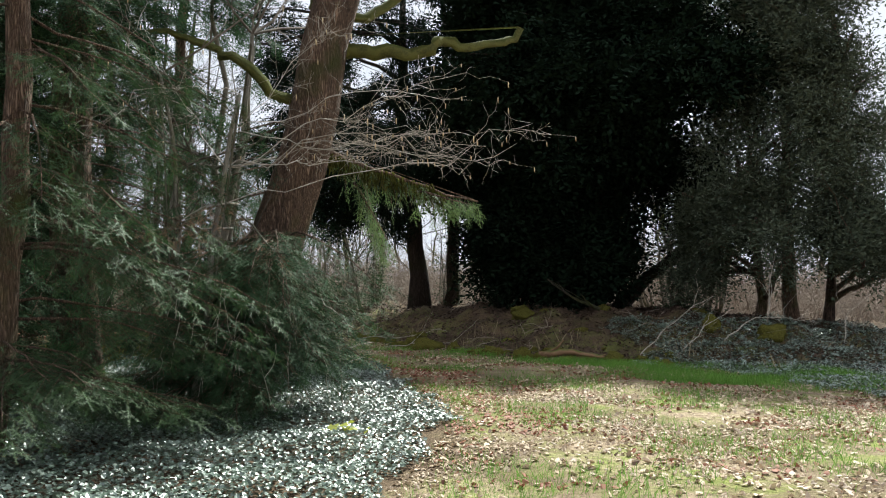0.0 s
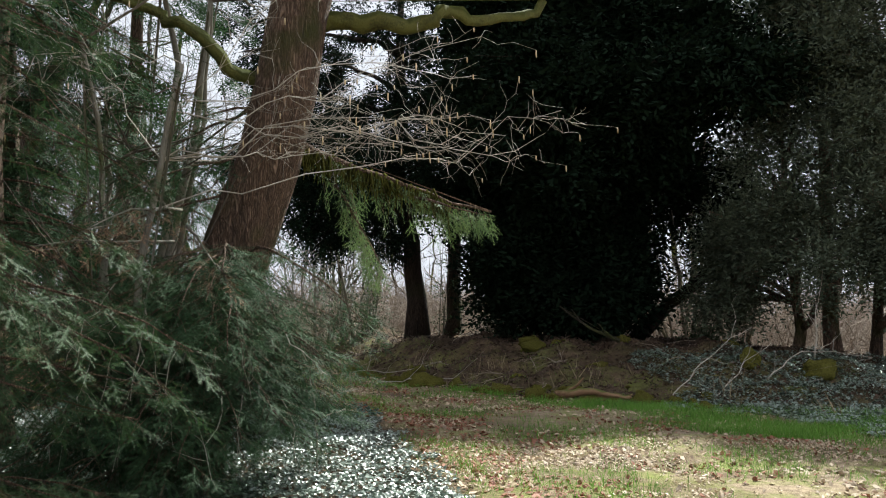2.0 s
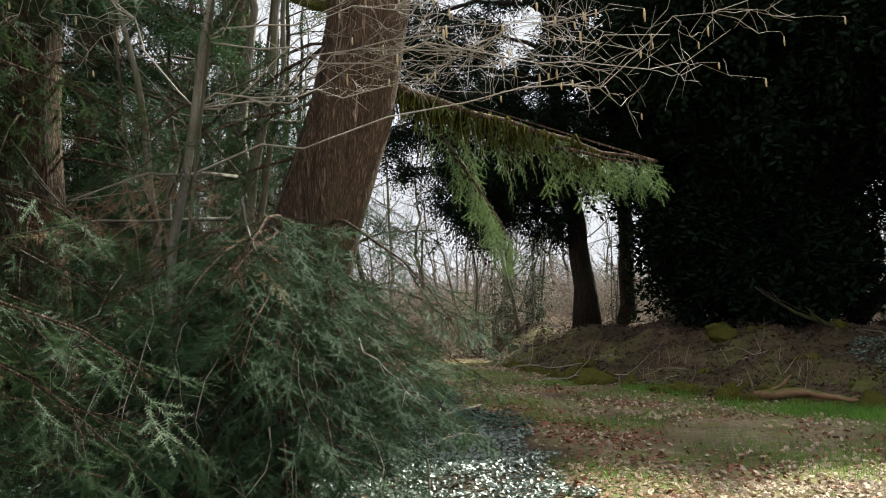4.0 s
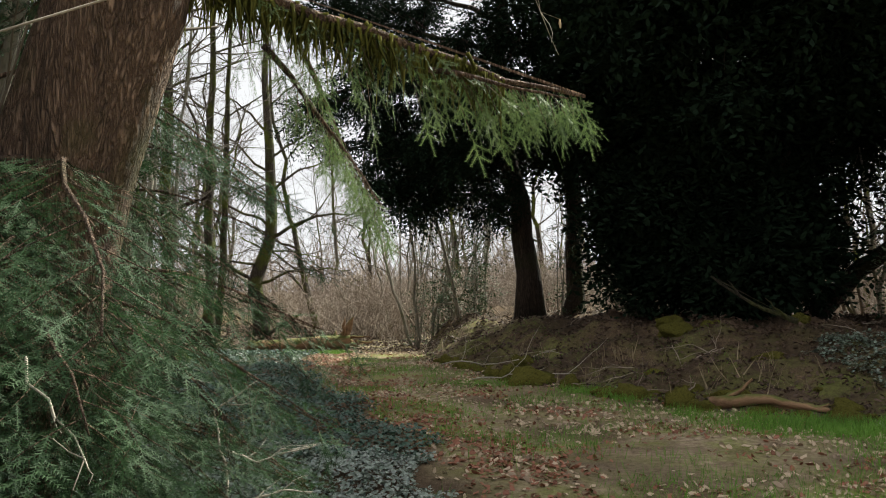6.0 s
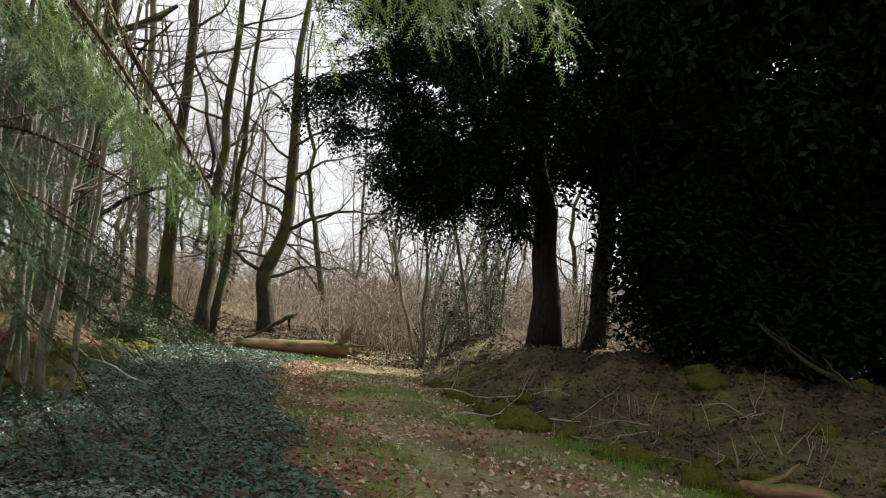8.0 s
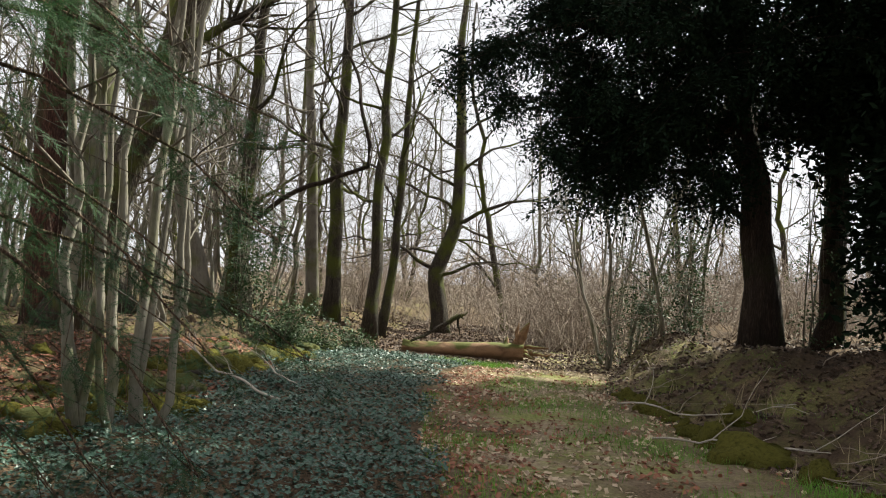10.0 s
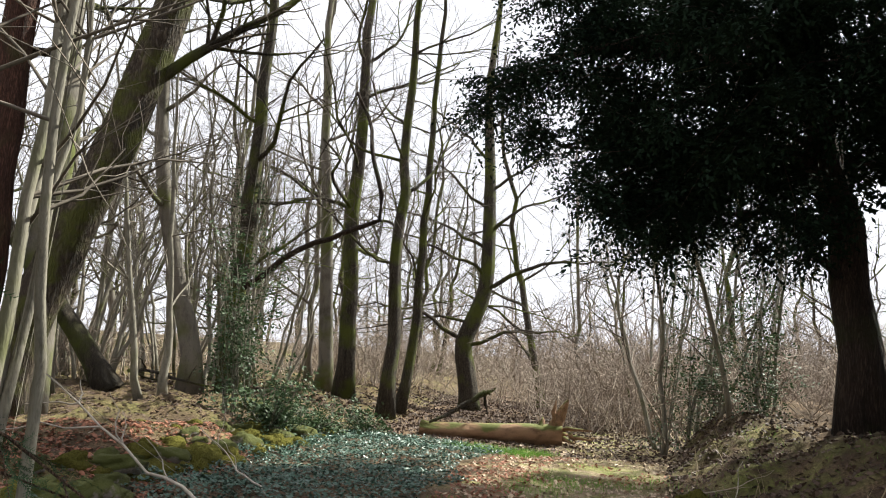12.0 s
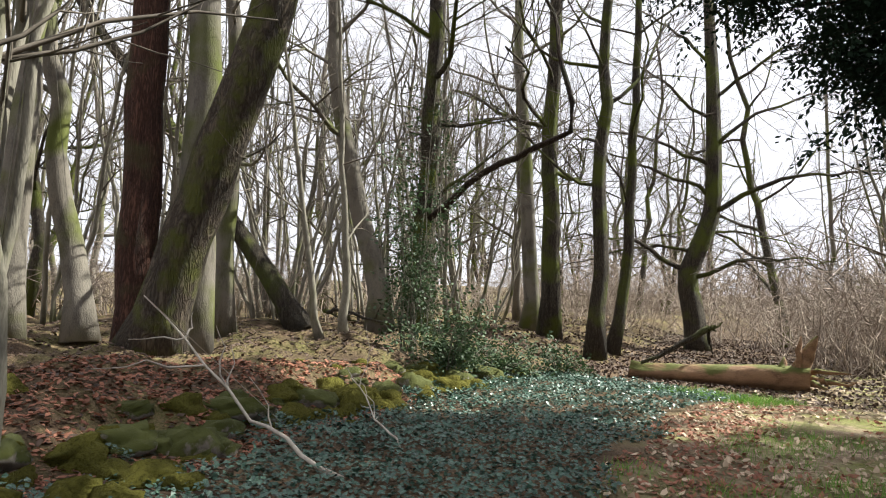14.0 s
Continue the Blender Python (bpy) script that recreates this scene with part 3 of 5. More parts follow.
def evergreen(name, x, y, label, trunks, blobs, bark, leaf_mat, tpl, per=1.0, reach=0.0, size=(0.7, 1.3), lift=0.0):
    """A broad evergreen: trunks as (dx, dy, top dx, top dy, height, radius); blobs as (dx, dy, z, radius, height radius, count)."""
    z = on_land(x, y)
    t = thing(name, (x, y, z), label, "tree", "conifers")
    tr, wood, leaf = Geo(), Geo(), Geo()
    tops = []
    for dx, dy, ex, ey, h, r in trunks:
        zz = on_land(x + dx, y + dy) - 0.1
        pts, rad = trunk_line((x + dx, y + dy, zz), (x + ex, y + ey, z + h), r, r * 0.3, 12, 0.03, 0.32)
        tr.tube(pts, rad, 12, 0.1)
        tops.append(pts)
    allp = np.concatenate(tops)
    for bx, by, bz, br, bh, cnt in blobs:
        n = int(cnt * per)
        c = np.array([x + bx, y + by, z + bz])
        near = allp[np.argmin(np.linalg.norm(allp - c + np.array([0, 0, 0.8]), axis=1))]
        # sprays gather along twigs that leave a bough through the middle of the crown
        bough = bent(near, c + rng.normal(0, 0.3, 3), 8, 0.05, 0.06)
        wood.tube(bough, np.linspace(0.09, 0.03, 8), 5)
        m = max(4, n // 9)
        dirs = rng.normal(0, 1, (m, 3))
        dirs /= np.linalg.norm(dirs, axis=1)[:, None]
        ends = c + dirs * np.array([br, br, bh]) * rng.uniform(0.35, 1.0, (m, 1)) ** 0.5
        ends[:, 2] -= np.minimum(rng.exponential(0.45, m), 1.6) * (bz > 3)
        pos = []
        for e in ends:
            s = bough[rng.integers(3, 8)]
            ln = bent(s, e, 5, 0.06, 0.08)
            wood.tube(ln, np.linspace(0.02, 0.005, 5), 3)
            tt = rng.uniform(0.45, 1.0, 9)
            i = np.minimum(3, (tt * 4).astype(int))
            fr = (tt * 4 - i)[:, None]
            pos.append(ln[i] * (1 - fr) + ln[i + 1] * fr + rng.normal(0, 0.08, (9, 3)) + np.array([0, 0, -0.06]))
        pos = np.concatenate(pos)
        leaf.scatter(tpl[0], tpl[1], pos, rotations(len(pos), 0.35), rng.uniform(*size, len(pos)))
    part("trunk", tr, bark, t)
    part("branchwork", wood, bark, t, kind="stuff")
    part("foliage", leaf, leaf_mat, t, kind="stuff")
    return t


# old fir beside the path, its skirt of boughs and the long bough that reaches over
BIG = (-2.62, 9.75)
boughs = []
for i in range(30):
    boughs.append((95 + 125 * (i + rng.uniform(0, 1)) / 30, rng.uniform(0.8, 2.0), rng.uniform(1.0, 1.4) + 0.5 * smooth01(10, 20, i), rng.uniform(0.35, 0.8), 1.1))
for i in range(34):
    boughs.append((rng.uniform(135, 240), rng.uniform(0.9, 2.5), rng.uniform(1.2, 2.4), rng.uniform(0.3, 0.9), 1.0))
for i in range(16):
    boughs.append((rng.uniform(150, 240), rng.uniform(0.45, 0.95), rng.uniform(1.2, 2.1), rng.uniform(0.15, 0.35), 1.0))
for i in range(14):
    boughs.append((rng.uniform(50, 140), rng.uniform(0.9, 2.0), rng.uniform(0.9, 1.55), rng.uniform(0.2, 0.6), 1.0))
for i in range(12):
    boughs.append((rng.uniform(215, 330), rng.uniform(0.8, 4.2), rng.uniform(1.5, 2.6), rng.uniform(0.4, 1.2), 0.9))
for i in range(34):
    h = rng.uniform(6.5, 20)
    boughs.append((rng.uniform(0, 360), h, rng.uniform(1.5, 3.2) * (1.2 - h / 30), rng.uniform(0.2, 1.0), 0.55))
old_fir = conifer(*BIG, 21, 0.37, "old fir with a thick fissured trunk and low sweeping boughs", boughs, name="old_fir", lean=(3.7, 1.5))
wood, leaf, mo = Geo(), Geo(), Geo()
z0 = on_land(*BIG)
over = fir_branch(wood, leaf, (-1.95, 10.05, 3.45), (0.5, 11.3, 2.76), 0.05, -0.02, 1.0, 2.0, fan=0.22, size=0.95, bare=0.2)
fir_branch(wood, leaf, (-1.1, 10.6, 3.0), (-0.85, 11.8, 1.95), 0.02, 0.05, 1.0, 1.6, fan=0.25, size=0.6)
fir_branch(wood, leaf, (-0.4, 10.85, 2.85), (0.4, 11.0, 2.68), 0.02, 0, 0.9, 1.6, fan=0.3, size=0.6)
fir_branch(wood, leaf, (-1.2, 10.4, 2.9), (-0.75, 11.2, 2.1), 0.02, 0, 0.9, 1.5, fan=0.3, size=0.6)
for i in range(520):
    j = rng.integers(0, len(over) - 3)
    s = over[j] + (over[j + 1] - over[j]) * rng.uniform() + rng.normal(0, 0.02, 3)
    if rng.uniform() > 1.15 - j / len(over):
        continue
    mo.tube([s, s + rng.normal(0, 0.02, 3) + (0, 0, -0.08), s + rng.normal(0, 0.03, 3) + (0, 0, -rng.uniform(0.1, 0.32))], [0.016, 0.012, 0.002], 3)
ob = part("long_bough", wood, BARK_FIR, old_fir, "long mossy bough reaching over the path")
part("bough_needles", leaf, NEEDLE_PALE, old_fir, "fresh hanging green needles", kind="stuff")
part("bough_moss", mo, MOSS_HANG, old_fir, "hanging moss tufts", kind="stuff")

dead_wood, dead = Geo(), Geo()
fir_branch(dead_wood, dead, (-2.45, 9.5, 2.35), (-1.75, 8.3, 1.85), 0.016, 0.04, 0.4, 0.8, fan=0.7, size=0.8)
fir_branch(dead_wood, dead, (-2.5, 9.5, 2.5), (-2.7, 8.0, 2.15), 0.016, 0.04, 0.4, 0.8, fan=0.7, size=0.8)
fir_branch(dead_wood, dead, (-2.55, 9.5, 2.2), (-3.6, 8.4, 2.0), 0.016, 0.04, 0.4, 0.8, fan=0.7, size=0.8)
part("dead_bough", dead_wood, BARK_HAZEL, old_fir, "dead bough with brown needles", kind="stuff")
part("dead_needles", dead, NEEDLE_BROWN, old_fir, "withered brown needles", kind="stuff")

dt = Geo()
for i in range(26):
    an = radians(rng.uniform(110, 225))
    rr = rng.uniform(0.7, 1.7)
    p = np.array([BIG[0] + rr * math.sin(an), BIG[1] + rr * math.cos(an), rng.uniform(0.7, 1.9)])
    q = p + np.array([0.25 * math.sin(an), 0.25 * math.cos(an), -rng.uniform(0.3, 0.7)]) + rng.normal(0, 0.1, 3)
    q[2] = max(q[2], 0.1)
    ln = bent(p, q, 7, 0.05, 0.12)
    dt.tube(ln, np.linspace(0.006, 0.002, 7), 4)
    for k in range(3):
        j = rng.integers(2, 6)
        dt.tube(bent(ln[j], ln[j] + rng.normal(0, 0.11, 3), 4, 0, 0.1), np.linspace(0.003, 0.001, 4), 3)
part("dead_twigs", dt, TWIG_PALE, old_fir, "bare pale dead twigs hanging in the skirt", kind="stuff")

# thick mossy limbs of the old fir
for p, q, k, sag, r0, r1 in (((-1.8, 10.1, 4.75), (1.1, 11.4, 5.35), 14, -0.05, 0.10, 0.045), ((-1.75, 10.15, 5.2), (0.2, 12.0, 6.6), 9, 0.0, 0.08, 0.03), ((-1.95, 10.0, 3.9), (-4.4, 9.6, 4.6), 9, 0.08, 0.07, 0.025)):
    wood = Geo()
    wood.tube(bent(p, q, 2 * k, sag, 0.07), np.linspace(r0, r1, 2 * k), 10, 0.32)
    part("mossy_limb", wood, MOSS_BARK, old_fir, "thick limb furred with moss")

# second fir behind
boughs = [(rng.uniform(60, 260), rng.uniform(0.8, 6.0), rng.uniform(1.4, 2.6), rng.uniform(0.3, 1.2), 0.9) for i in range(40)]
boughs += [(rng.uniform(0, 360), rng.uniform(6, 18), rng.uniform(1.2, 2.8), rng.uniform(0.3, 1.2), 0.5) for i in range(34)]
conifer(-4.9, 10.6, 20, 0.3, "dark fir with drooping boughs and moss on its trunk", boughs)
boughs = [(rng.uniform(20, 200), rng.uniform(0.7, 4.5), rng.uniform(1.3, 2.3), rng.uniform(0.3, 1.0), 1.0) for i in range(26)]
# low boughs added to cast shade on the ivy at the left
boughs += [(rng.uniform(60, 220), rng.uniform(0.4, 1.1), rng.uniform(1.2, 2.0), rng.uniform(0.1, 0.35), 1.0) for i in range(14)]
boughs += [(rng.uniform(0, 360), rng.uniform(5, 13), rng.uniform(1.2, 2.2), rng.uniform(0.3, 1.0), 0.5) for i in range(22)]
conifer(-3.9, 6.7, 14, 0.13, "young fir at the edge of the path, sunlight in its needle colour", boughs, leaf_mat=NEEDLE_SUNLIT)

boughs = [(rng.uniform(40, 200), rng.uniform(1.6, 4.45), rng.uniform(1.4, 2.9), rng.uniform(0.7, 1.5), 0.9) for i in range(32)]
boughs += [(rng.uniform(0, 360), rng.uniform(4.6, 12), rng.uniform(1.2, 2.2), rng.uniform(0.5, 1.2), 0.5) for i in range(20)]
conifer(-4.7, 13.7, 13, 0.14, "thin dark fir with limp hanging boughs", boughs)

boughs = [(rng.uniform(60, 230), rng.uniform(0.9, 6.5), rng.uniform(1.5, 2.6), rng.uniform(0.4, 1.3), 0.6) for i in range(72)]
boughs += [(rng.uniform(0, 360), rng.uniform(6, 16), rng.uniform(1.2, 2.6), rng.uniform(0.5, 1.2), 0.4) for i in range(24)]
conifer(-7.4, 10.6, 17, 0.2, "dark fir with dense drooping boughs deep in the shade", boughs, coarse=True)
boughs = [(rng.uniform(20, 200), rng.uniform(0.7, 6.5), rng.uniform(1.5, 2.4), rng.uniform(0.4, 1.3), 0.6) for i in range(60)]
conifer(-6.2, 8.3, 12, 0.15, "dark fir with dense drooping boughs deep in the shade", boughs, coarse=True)

boughs = [(rng.uniform(90, 250), rng.uniform(1.2, 9.5), rng.uniform(1.4, 2.8), rng.uniform(0.5, 1.5), 0.7) for i in range(90)]
conifer(-6.5, 13.6, 16, 0.2, "dark fir with dense drooping boughs deep in the shade", boughs, coarse=True)

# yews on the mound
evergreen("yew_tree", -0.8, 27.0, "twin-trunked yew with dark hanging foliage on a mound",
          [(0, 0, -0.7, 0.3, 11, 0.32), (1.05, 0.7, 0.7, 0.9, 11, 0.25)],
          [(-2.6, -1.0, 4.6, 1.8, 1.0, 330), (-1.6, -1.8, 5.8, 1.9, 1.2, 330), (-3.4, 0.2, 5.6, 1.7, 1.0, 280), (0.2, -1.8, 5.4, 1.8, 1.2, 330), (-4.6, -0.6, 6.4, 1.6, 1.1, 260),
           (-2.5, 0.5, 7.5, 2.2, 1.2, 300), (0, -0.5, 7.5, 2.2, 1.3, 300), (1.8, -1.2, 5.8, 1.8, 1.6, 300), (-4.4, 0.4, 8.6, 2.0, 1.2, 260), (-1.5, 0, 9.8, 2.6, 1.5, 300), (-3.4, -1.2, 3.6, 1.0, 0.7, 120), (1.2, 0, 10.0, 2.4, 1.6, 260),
           # rear and highest blobs: unseen crown added to shade the mound and ivy
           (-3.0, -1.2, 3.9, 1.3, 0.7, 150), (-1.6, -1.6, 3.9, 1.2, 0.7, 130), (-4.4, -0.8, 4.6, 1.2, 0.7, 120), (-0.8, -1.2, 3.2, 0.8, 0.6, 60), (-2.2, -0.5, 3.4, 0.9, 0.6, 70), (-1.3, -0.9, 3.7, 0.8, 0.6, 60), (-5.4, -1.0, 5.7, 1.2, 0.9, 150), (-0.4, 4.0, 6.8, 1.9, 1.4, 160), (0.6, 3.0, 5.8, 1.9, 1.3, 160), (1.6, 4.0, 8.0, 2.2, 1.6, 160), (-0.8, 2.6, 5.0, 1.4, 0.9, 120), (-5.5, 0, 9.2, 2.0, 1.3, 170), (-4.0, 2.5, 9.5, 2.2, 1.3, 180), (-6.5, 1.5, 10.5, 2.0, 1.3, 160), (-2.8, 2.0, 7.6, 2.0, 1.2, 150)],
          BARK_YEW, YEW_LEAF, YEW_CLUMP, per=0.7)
blobs = []
for i in range(90):
    h = rng.uniform(0.9, 11.8)
    an, rr = rng.uniform(0, 6.283), 4.3 * math.sqrt(rng.uniform(0.1, 1)) * (1.0 if h > 4.5 else 0.4)
    blobs.append((rr * math.cos(an) - (0 if h > 4.5 else 1.0), rr * math.sin(an) * 0.9, h, rng.uniform(1.3, 2.0), rng.uniform(1.0, 1.6), 92))
# extra overhang, added to keep skylight off the mound
for i in range(16):
    blobs.append((rng.uniform(-4.0, 4.5), rng.uniform(-5.2, -3.4), rng.uniform(6.5, 8.2), 1.4, 1.0, 70))
blobs += [(-2.6, -0.3, 3.0, 1.3, 1.2, 120), (-3.0, 0.3, 4.8, 1.4, 1.2, 120), (-2.2, -0.6, 1.7, 1.1, 1.0, 100), (4.2, -1.2, 3.4, 1.5, 0.6, 110), (5.4, -1.0, 4.2, 1.4, 0.7, 110), (-1.2, -2.0, 1.6, 1.2, 1.0, 150), (0.0, -2.2, 1.5, 1.2, 1.0, 150), (-1.9, -1.2, 3.2, 1.3, 1.3, 150)]
evergreen("yew_tree", 4.5, 25.6, "huge old yew, a wall of foliage down to the ground, coloured near black as shade",
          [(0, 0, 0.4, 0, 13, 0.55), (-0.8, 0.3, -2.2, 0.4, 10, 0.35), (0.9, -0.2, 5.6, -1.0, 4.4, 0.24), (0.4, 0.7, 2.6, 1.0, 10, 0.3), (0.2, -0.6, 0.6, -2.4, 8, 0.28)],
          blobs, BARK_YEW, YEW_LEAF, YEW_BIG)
blobs = []
for i in range(60):
    h = rng.uniform(1.5, 11)
    w = 2.7 * (1.1 - h / 13)
    an = rng.uniform(0, 6.283)
    blobs.append((w * math.cos(an), w * math.sin(an), h, 1.2, 0.9, 62))
evergreen("cypress_tree", 9.6, 21.5, "feathery dull green cypress with bare lower stems", [(0, 0, 0.2, 0, 11.5, 0.2), (-0.9, 0.2, -1.2, 0.2, 8, 0.13), (0.8, -0.3, 1.2, -0.2, 8, 0.13)], blobs, BARK_FIR, CYPRESS_LEAF, CYPRESS_CLUMP)

# ---- the leaning oak and the trees round it ----
ox, oy = -11.7, 20.55
oz = on_land(ox, oy)
oak = thing("leaning_oak", (ox, oy, oz), "old oak with one upright reddish trunk and one leaning mossy trunk", "tree", "woodland trees")
g1, g2, g3, li, tw = Geo(), Geo(), Geo(), Geo(), Geo()
pts, rad = trunk_line((ox + 0.05, oy + 0.1, oz - 0.1), (ox + 1.9, oy + 1.8, oz + 8.4), 0.35, 0.26, 16, 0.02, 0.55)
g1.tube(pts, rad, 18, 0.09)
for j, d, ln in ((9, (0.9, 0.4, 0.5), 3.0), (12, (-0.3, 0.8, 0.7), 3.2), (15, (0.6, 0.6, 1), 4.5), (14, (0.9, -0.3, 0.5), 3.4)):
    limb(li, pts[j], d, ln, 0.11, 2, tw)
pts, rad = trunk_line((ox - 0.35, oy + 0.1, oz - 0.1), (ox - 0.6, oy + 0.0, oz + 11), 0.29, 0.2, 16, 0.012, 0.4)
g2.tube(pts, rad, 16, 0.08)
pts, rad = trunk_line((ox - 0.15, oy + 0.75, oz - 0.1), (ox - 0.3, oy + 0.7, oz + 12), 0.27, 0.16, 16, 0.012, 0.4)
g3.tube(pts, rad, 16, 0.07)
for i in range(7):
    j = rng.integers(6, 15)
    limb(li, pts[j], (rng.normal(), rng.normal(), 0.5), 3.2, 0.08, 2, tw)
part("leaning_trunk", g1, BARK_MOSSY, oak, "leaning trunk with moss patches")
part("red_trunk", g2, BARK_RED, oak, "upright trunk with reddish bare bark")
part("grey_trunk", g3, BARK_GREY, oak, "upright pale grey trunk")
part("branchwork", li, BARK_OAK, oak, kind="stuff")
part("fine_growth", tw, TWIG, oak, "thin bare twigs", kind="stuff")

bare_tree(-13.3, 20.3, (-1.6, -1.0), 11, 0.2, BARK_GREY, "slender mossy trunk with a bend, beside the oak", wig=0.04)
bare_tree(-13.7, 19.3, (0.5, 0.6), 11, 0.3, BARK_GREY, "stout bare grey tree behind the bank", n_limbs=6)
bare_tree(-14.0, 23.0, (-0.4, -0.3), 12, 0.19, BARK_GREY, "pale straight trunk in the wood")
bare_tree(-15.4, 25.6, (-5.2, -4.2), 9, 0.24, BARK_OAK, "mossy tree leaning steeply over", n_limbs=5, first=0.45)
bare_tree(-12.8, 24.8, (-0.3, -0.2), 7, 0.08, BARK_HAZEL, "thin crooked sapling behind the holly", n_limbs=8, limb_len=0.35)
bare_tree(-13.1, 24.5, (-0.9, -0.8), 7, 0.07, BARK_HAZEL, "thin crooked sapling behind the holly", n_limbs=8, limb_len=0.35)
bare_tree(-14.1, 26.7, (-1.6, -1.3), 13, 0.24, BARK_GREY, "slender tree with bright moss at its foot", wig=0.03)
ivy_tree = bare_tree(-13.6, 27.4, (0.3, 0.1), 14, 0.23, BARK_OAK, "straight tree trunk hung with ivy", n_limbs=12, first=0.2)
g, tw = Geo(), Geo()
hook = np.concatenate([bent((-13.5, 27.4, 2.75), (-10.15, 27.9, 4.35), 10, 0.03, 0.05), bent((-10.15, 27.9, 4.35), (-11.1, 28.0, 7.4), 9, 0.03, 0.05)[1:]])
g.tube(hook, np.linspace(0.075, 0.035, len(hook)), 7, 0.1)
for k in (4, 7, 9, 11, 13, 15, 17):
    limb(tw, hook[k], rng.normal(0, 0.5, 3) + np.array([0.3, 0, 0.6]), 1.4, 0.015, 1, tw)
part("hooked_limb", g, BARK_YEW, ivy_tree, "dark limb that bends sharply upwards")
part("fine_growth", tw, TWIG, ivy_tree, kind="stuff")
bare_tree(-13.7, 32.0, (0.1, 0.0), 16, 0.25, BARK_OAK, "straight dark trunk with a mossy foot", n_limbs=11, first=0.22, limb_len=0.32)
bare_tree(-11.9, 31.4, (0.1, 0.1), 15, 0.2, BARK_OAK, "forked bare tree behind the log", n_limbs=12, first=0.25, limb_len=0.34)
bare_tree(-12.5, 33.0, (0.5, 0.4), 14, 0.16, BARK_OAK, "bare tree with rising limbs", n_limbs=12, first=0.25, limb_len=0.34)
bare_tree(-15.6, 33.5, (-0.8, -0.6), 15, 0.24, BARK_GREY, "tall bare tree in the wood")


def beech(x, y, label):
    """A beech whose trunk kinks twice, with long arching limbs low down."""
    z = on_land(x, y)
    t = thing("beech_tree", (x, y, z), label, "tree", "woodland trees")
    tr, tw = Geo(), Geo()
    side = np.array([0.885, 0.466, 0.0])
    kinks = [(0, 0.36), (1.0, -0.12), (2.2, -0.42), (3.0, -0.05), (4.2, 0.34), (6.0, 0.30), (8.0, 0.22), (11.0, 0.0), (15.0, 0.3)]
    hs = np.array([k[0] for k in kinks])
    off = np.array([k[1] for k in kinks])
    off[0] = 0.0
    h = np.linspace(0, 15, 34)
    o = np.interp(h, hs, off)
    o = np.convolve(np.pad(o, 1, mode="edge"), [0.25, 0.5, 0.25], "valid")
    pts = np.array([x, y, z]) + o[:, None] * side + np.stack([0 * h, 0 * h, h], 1)
    rad = np.interp(h, [0, 0.5, 2.2, 4, 8, 15], [0.42, 0.32, 0.29, 0.25, 0.19, 0.06])
    tr.tube(pts, rad, 14, 0.09)
    part("trunk", tr, BARK_OAK, t)
    # limbs: height, reach along the side, reach in depth, rise, radius
    for hh, reach, depth, rise, r in ((2.3, -3.6, -0.6, 0.9, 0.085), (2.1, 3.8, -0.8, 0.6, 0.08), (2.9, -4.2, 0.8, -0.6, 0.06), (4.1, 4.4, -1.0, 1.0, 0.09), (4.4, -3.6, -1.0, 1.4, 0.07),
                                      (3.4, 3.0, 1.2, -0.3, 0.05), (5.4, -4.0, 0.4, 1.2, 0.07), (5.9, 3.6, 0.6, 1.8, 0.07), (6.8, -3.2, -0.6, 1.8, 0.06), (7.4, 3.4, -0.8, 1.6, 0.06), (8.4, -2.8, 0.5, 2.2, 0.06), (9.4, 2.6, 0.3, 2.4, 0.05)):
        li = Geo()
        p = np.array([np.interp(hh, h, pts[:, i]) for i in range(3)])
        line = bent(p, p + side * reach + np.array([-0.466, 0.885, 0]) * depth + np.array([0, 0, rise]), 12, 0.09, 0.05)
        li.tube(line, r * np.linspace(1, 0.2, 12), 6, 0.06)
        part("limb", li, BARK_OAK, t)
        for k in range(16):
            j = rng.integers(3, 12)
            d = np.sign(reach) * side * 0.7 + rng.normal(0, 0.5, 3) + np.array([0, 0, -0.1])
            limb(tw, line[j], d, rng.uniform(0.7, 1.9), 0.014, 1, tw, kids=5, lift=0.02)
    part("fine_growth", tw, TWIG, t, "thin bare twigs", kind="stuff")


beech(-12.4, 37.3, "beech with a kinked trunk and low arching limbs")


# ---- hazel clump beside the path ----
def hazel(x, y, n, height, label, spread=0.25, splay=0.9, rr=(0.05, 0.1)):
    z = on_land(x, y)
    t = thing("hazel", (x, y, z), label, "shrub", "hazels")
    for i in range(n):
        st, tw = Geo(), Geo()
        an = rng.uniform(0, 6.283)
        a = np.array([x + spread * math.cos(an) * rng.uniform(0.3, 1), y + spread * math.sin(an) * rng.uniform(0.3, 1), z - 0.1])
        b = a + np.array([splay * math.cos(an + rng.normal(0, 0.4)) * rng.uniform(0.2, 1.3), splay * math.sin(an) * rng.uniform(0.2, 1.3), height * rng.uniform(0.75, 1.1)])
        r = rng.uniform(*rr)
        pts = bent(a, b, 12, 0, 0.034)
        st.tube(pts, r * np.linspace(1.1, 0.35, 12), 8, 0.08)
        for k in range(6):
            j = rng.integers(4, 12)
            limb(tw, pts[j], (rng.normal(), rng.normal(), 0.7), rng.uniform(0.8, 2.0), r * 0.35, 1, tw, kids=4)
        s = part("stem", st, BARK_HAZEL, t)
        if tw.count:
            part("fine_growth", tw, TWIG, s, kind="stuff")
    return t


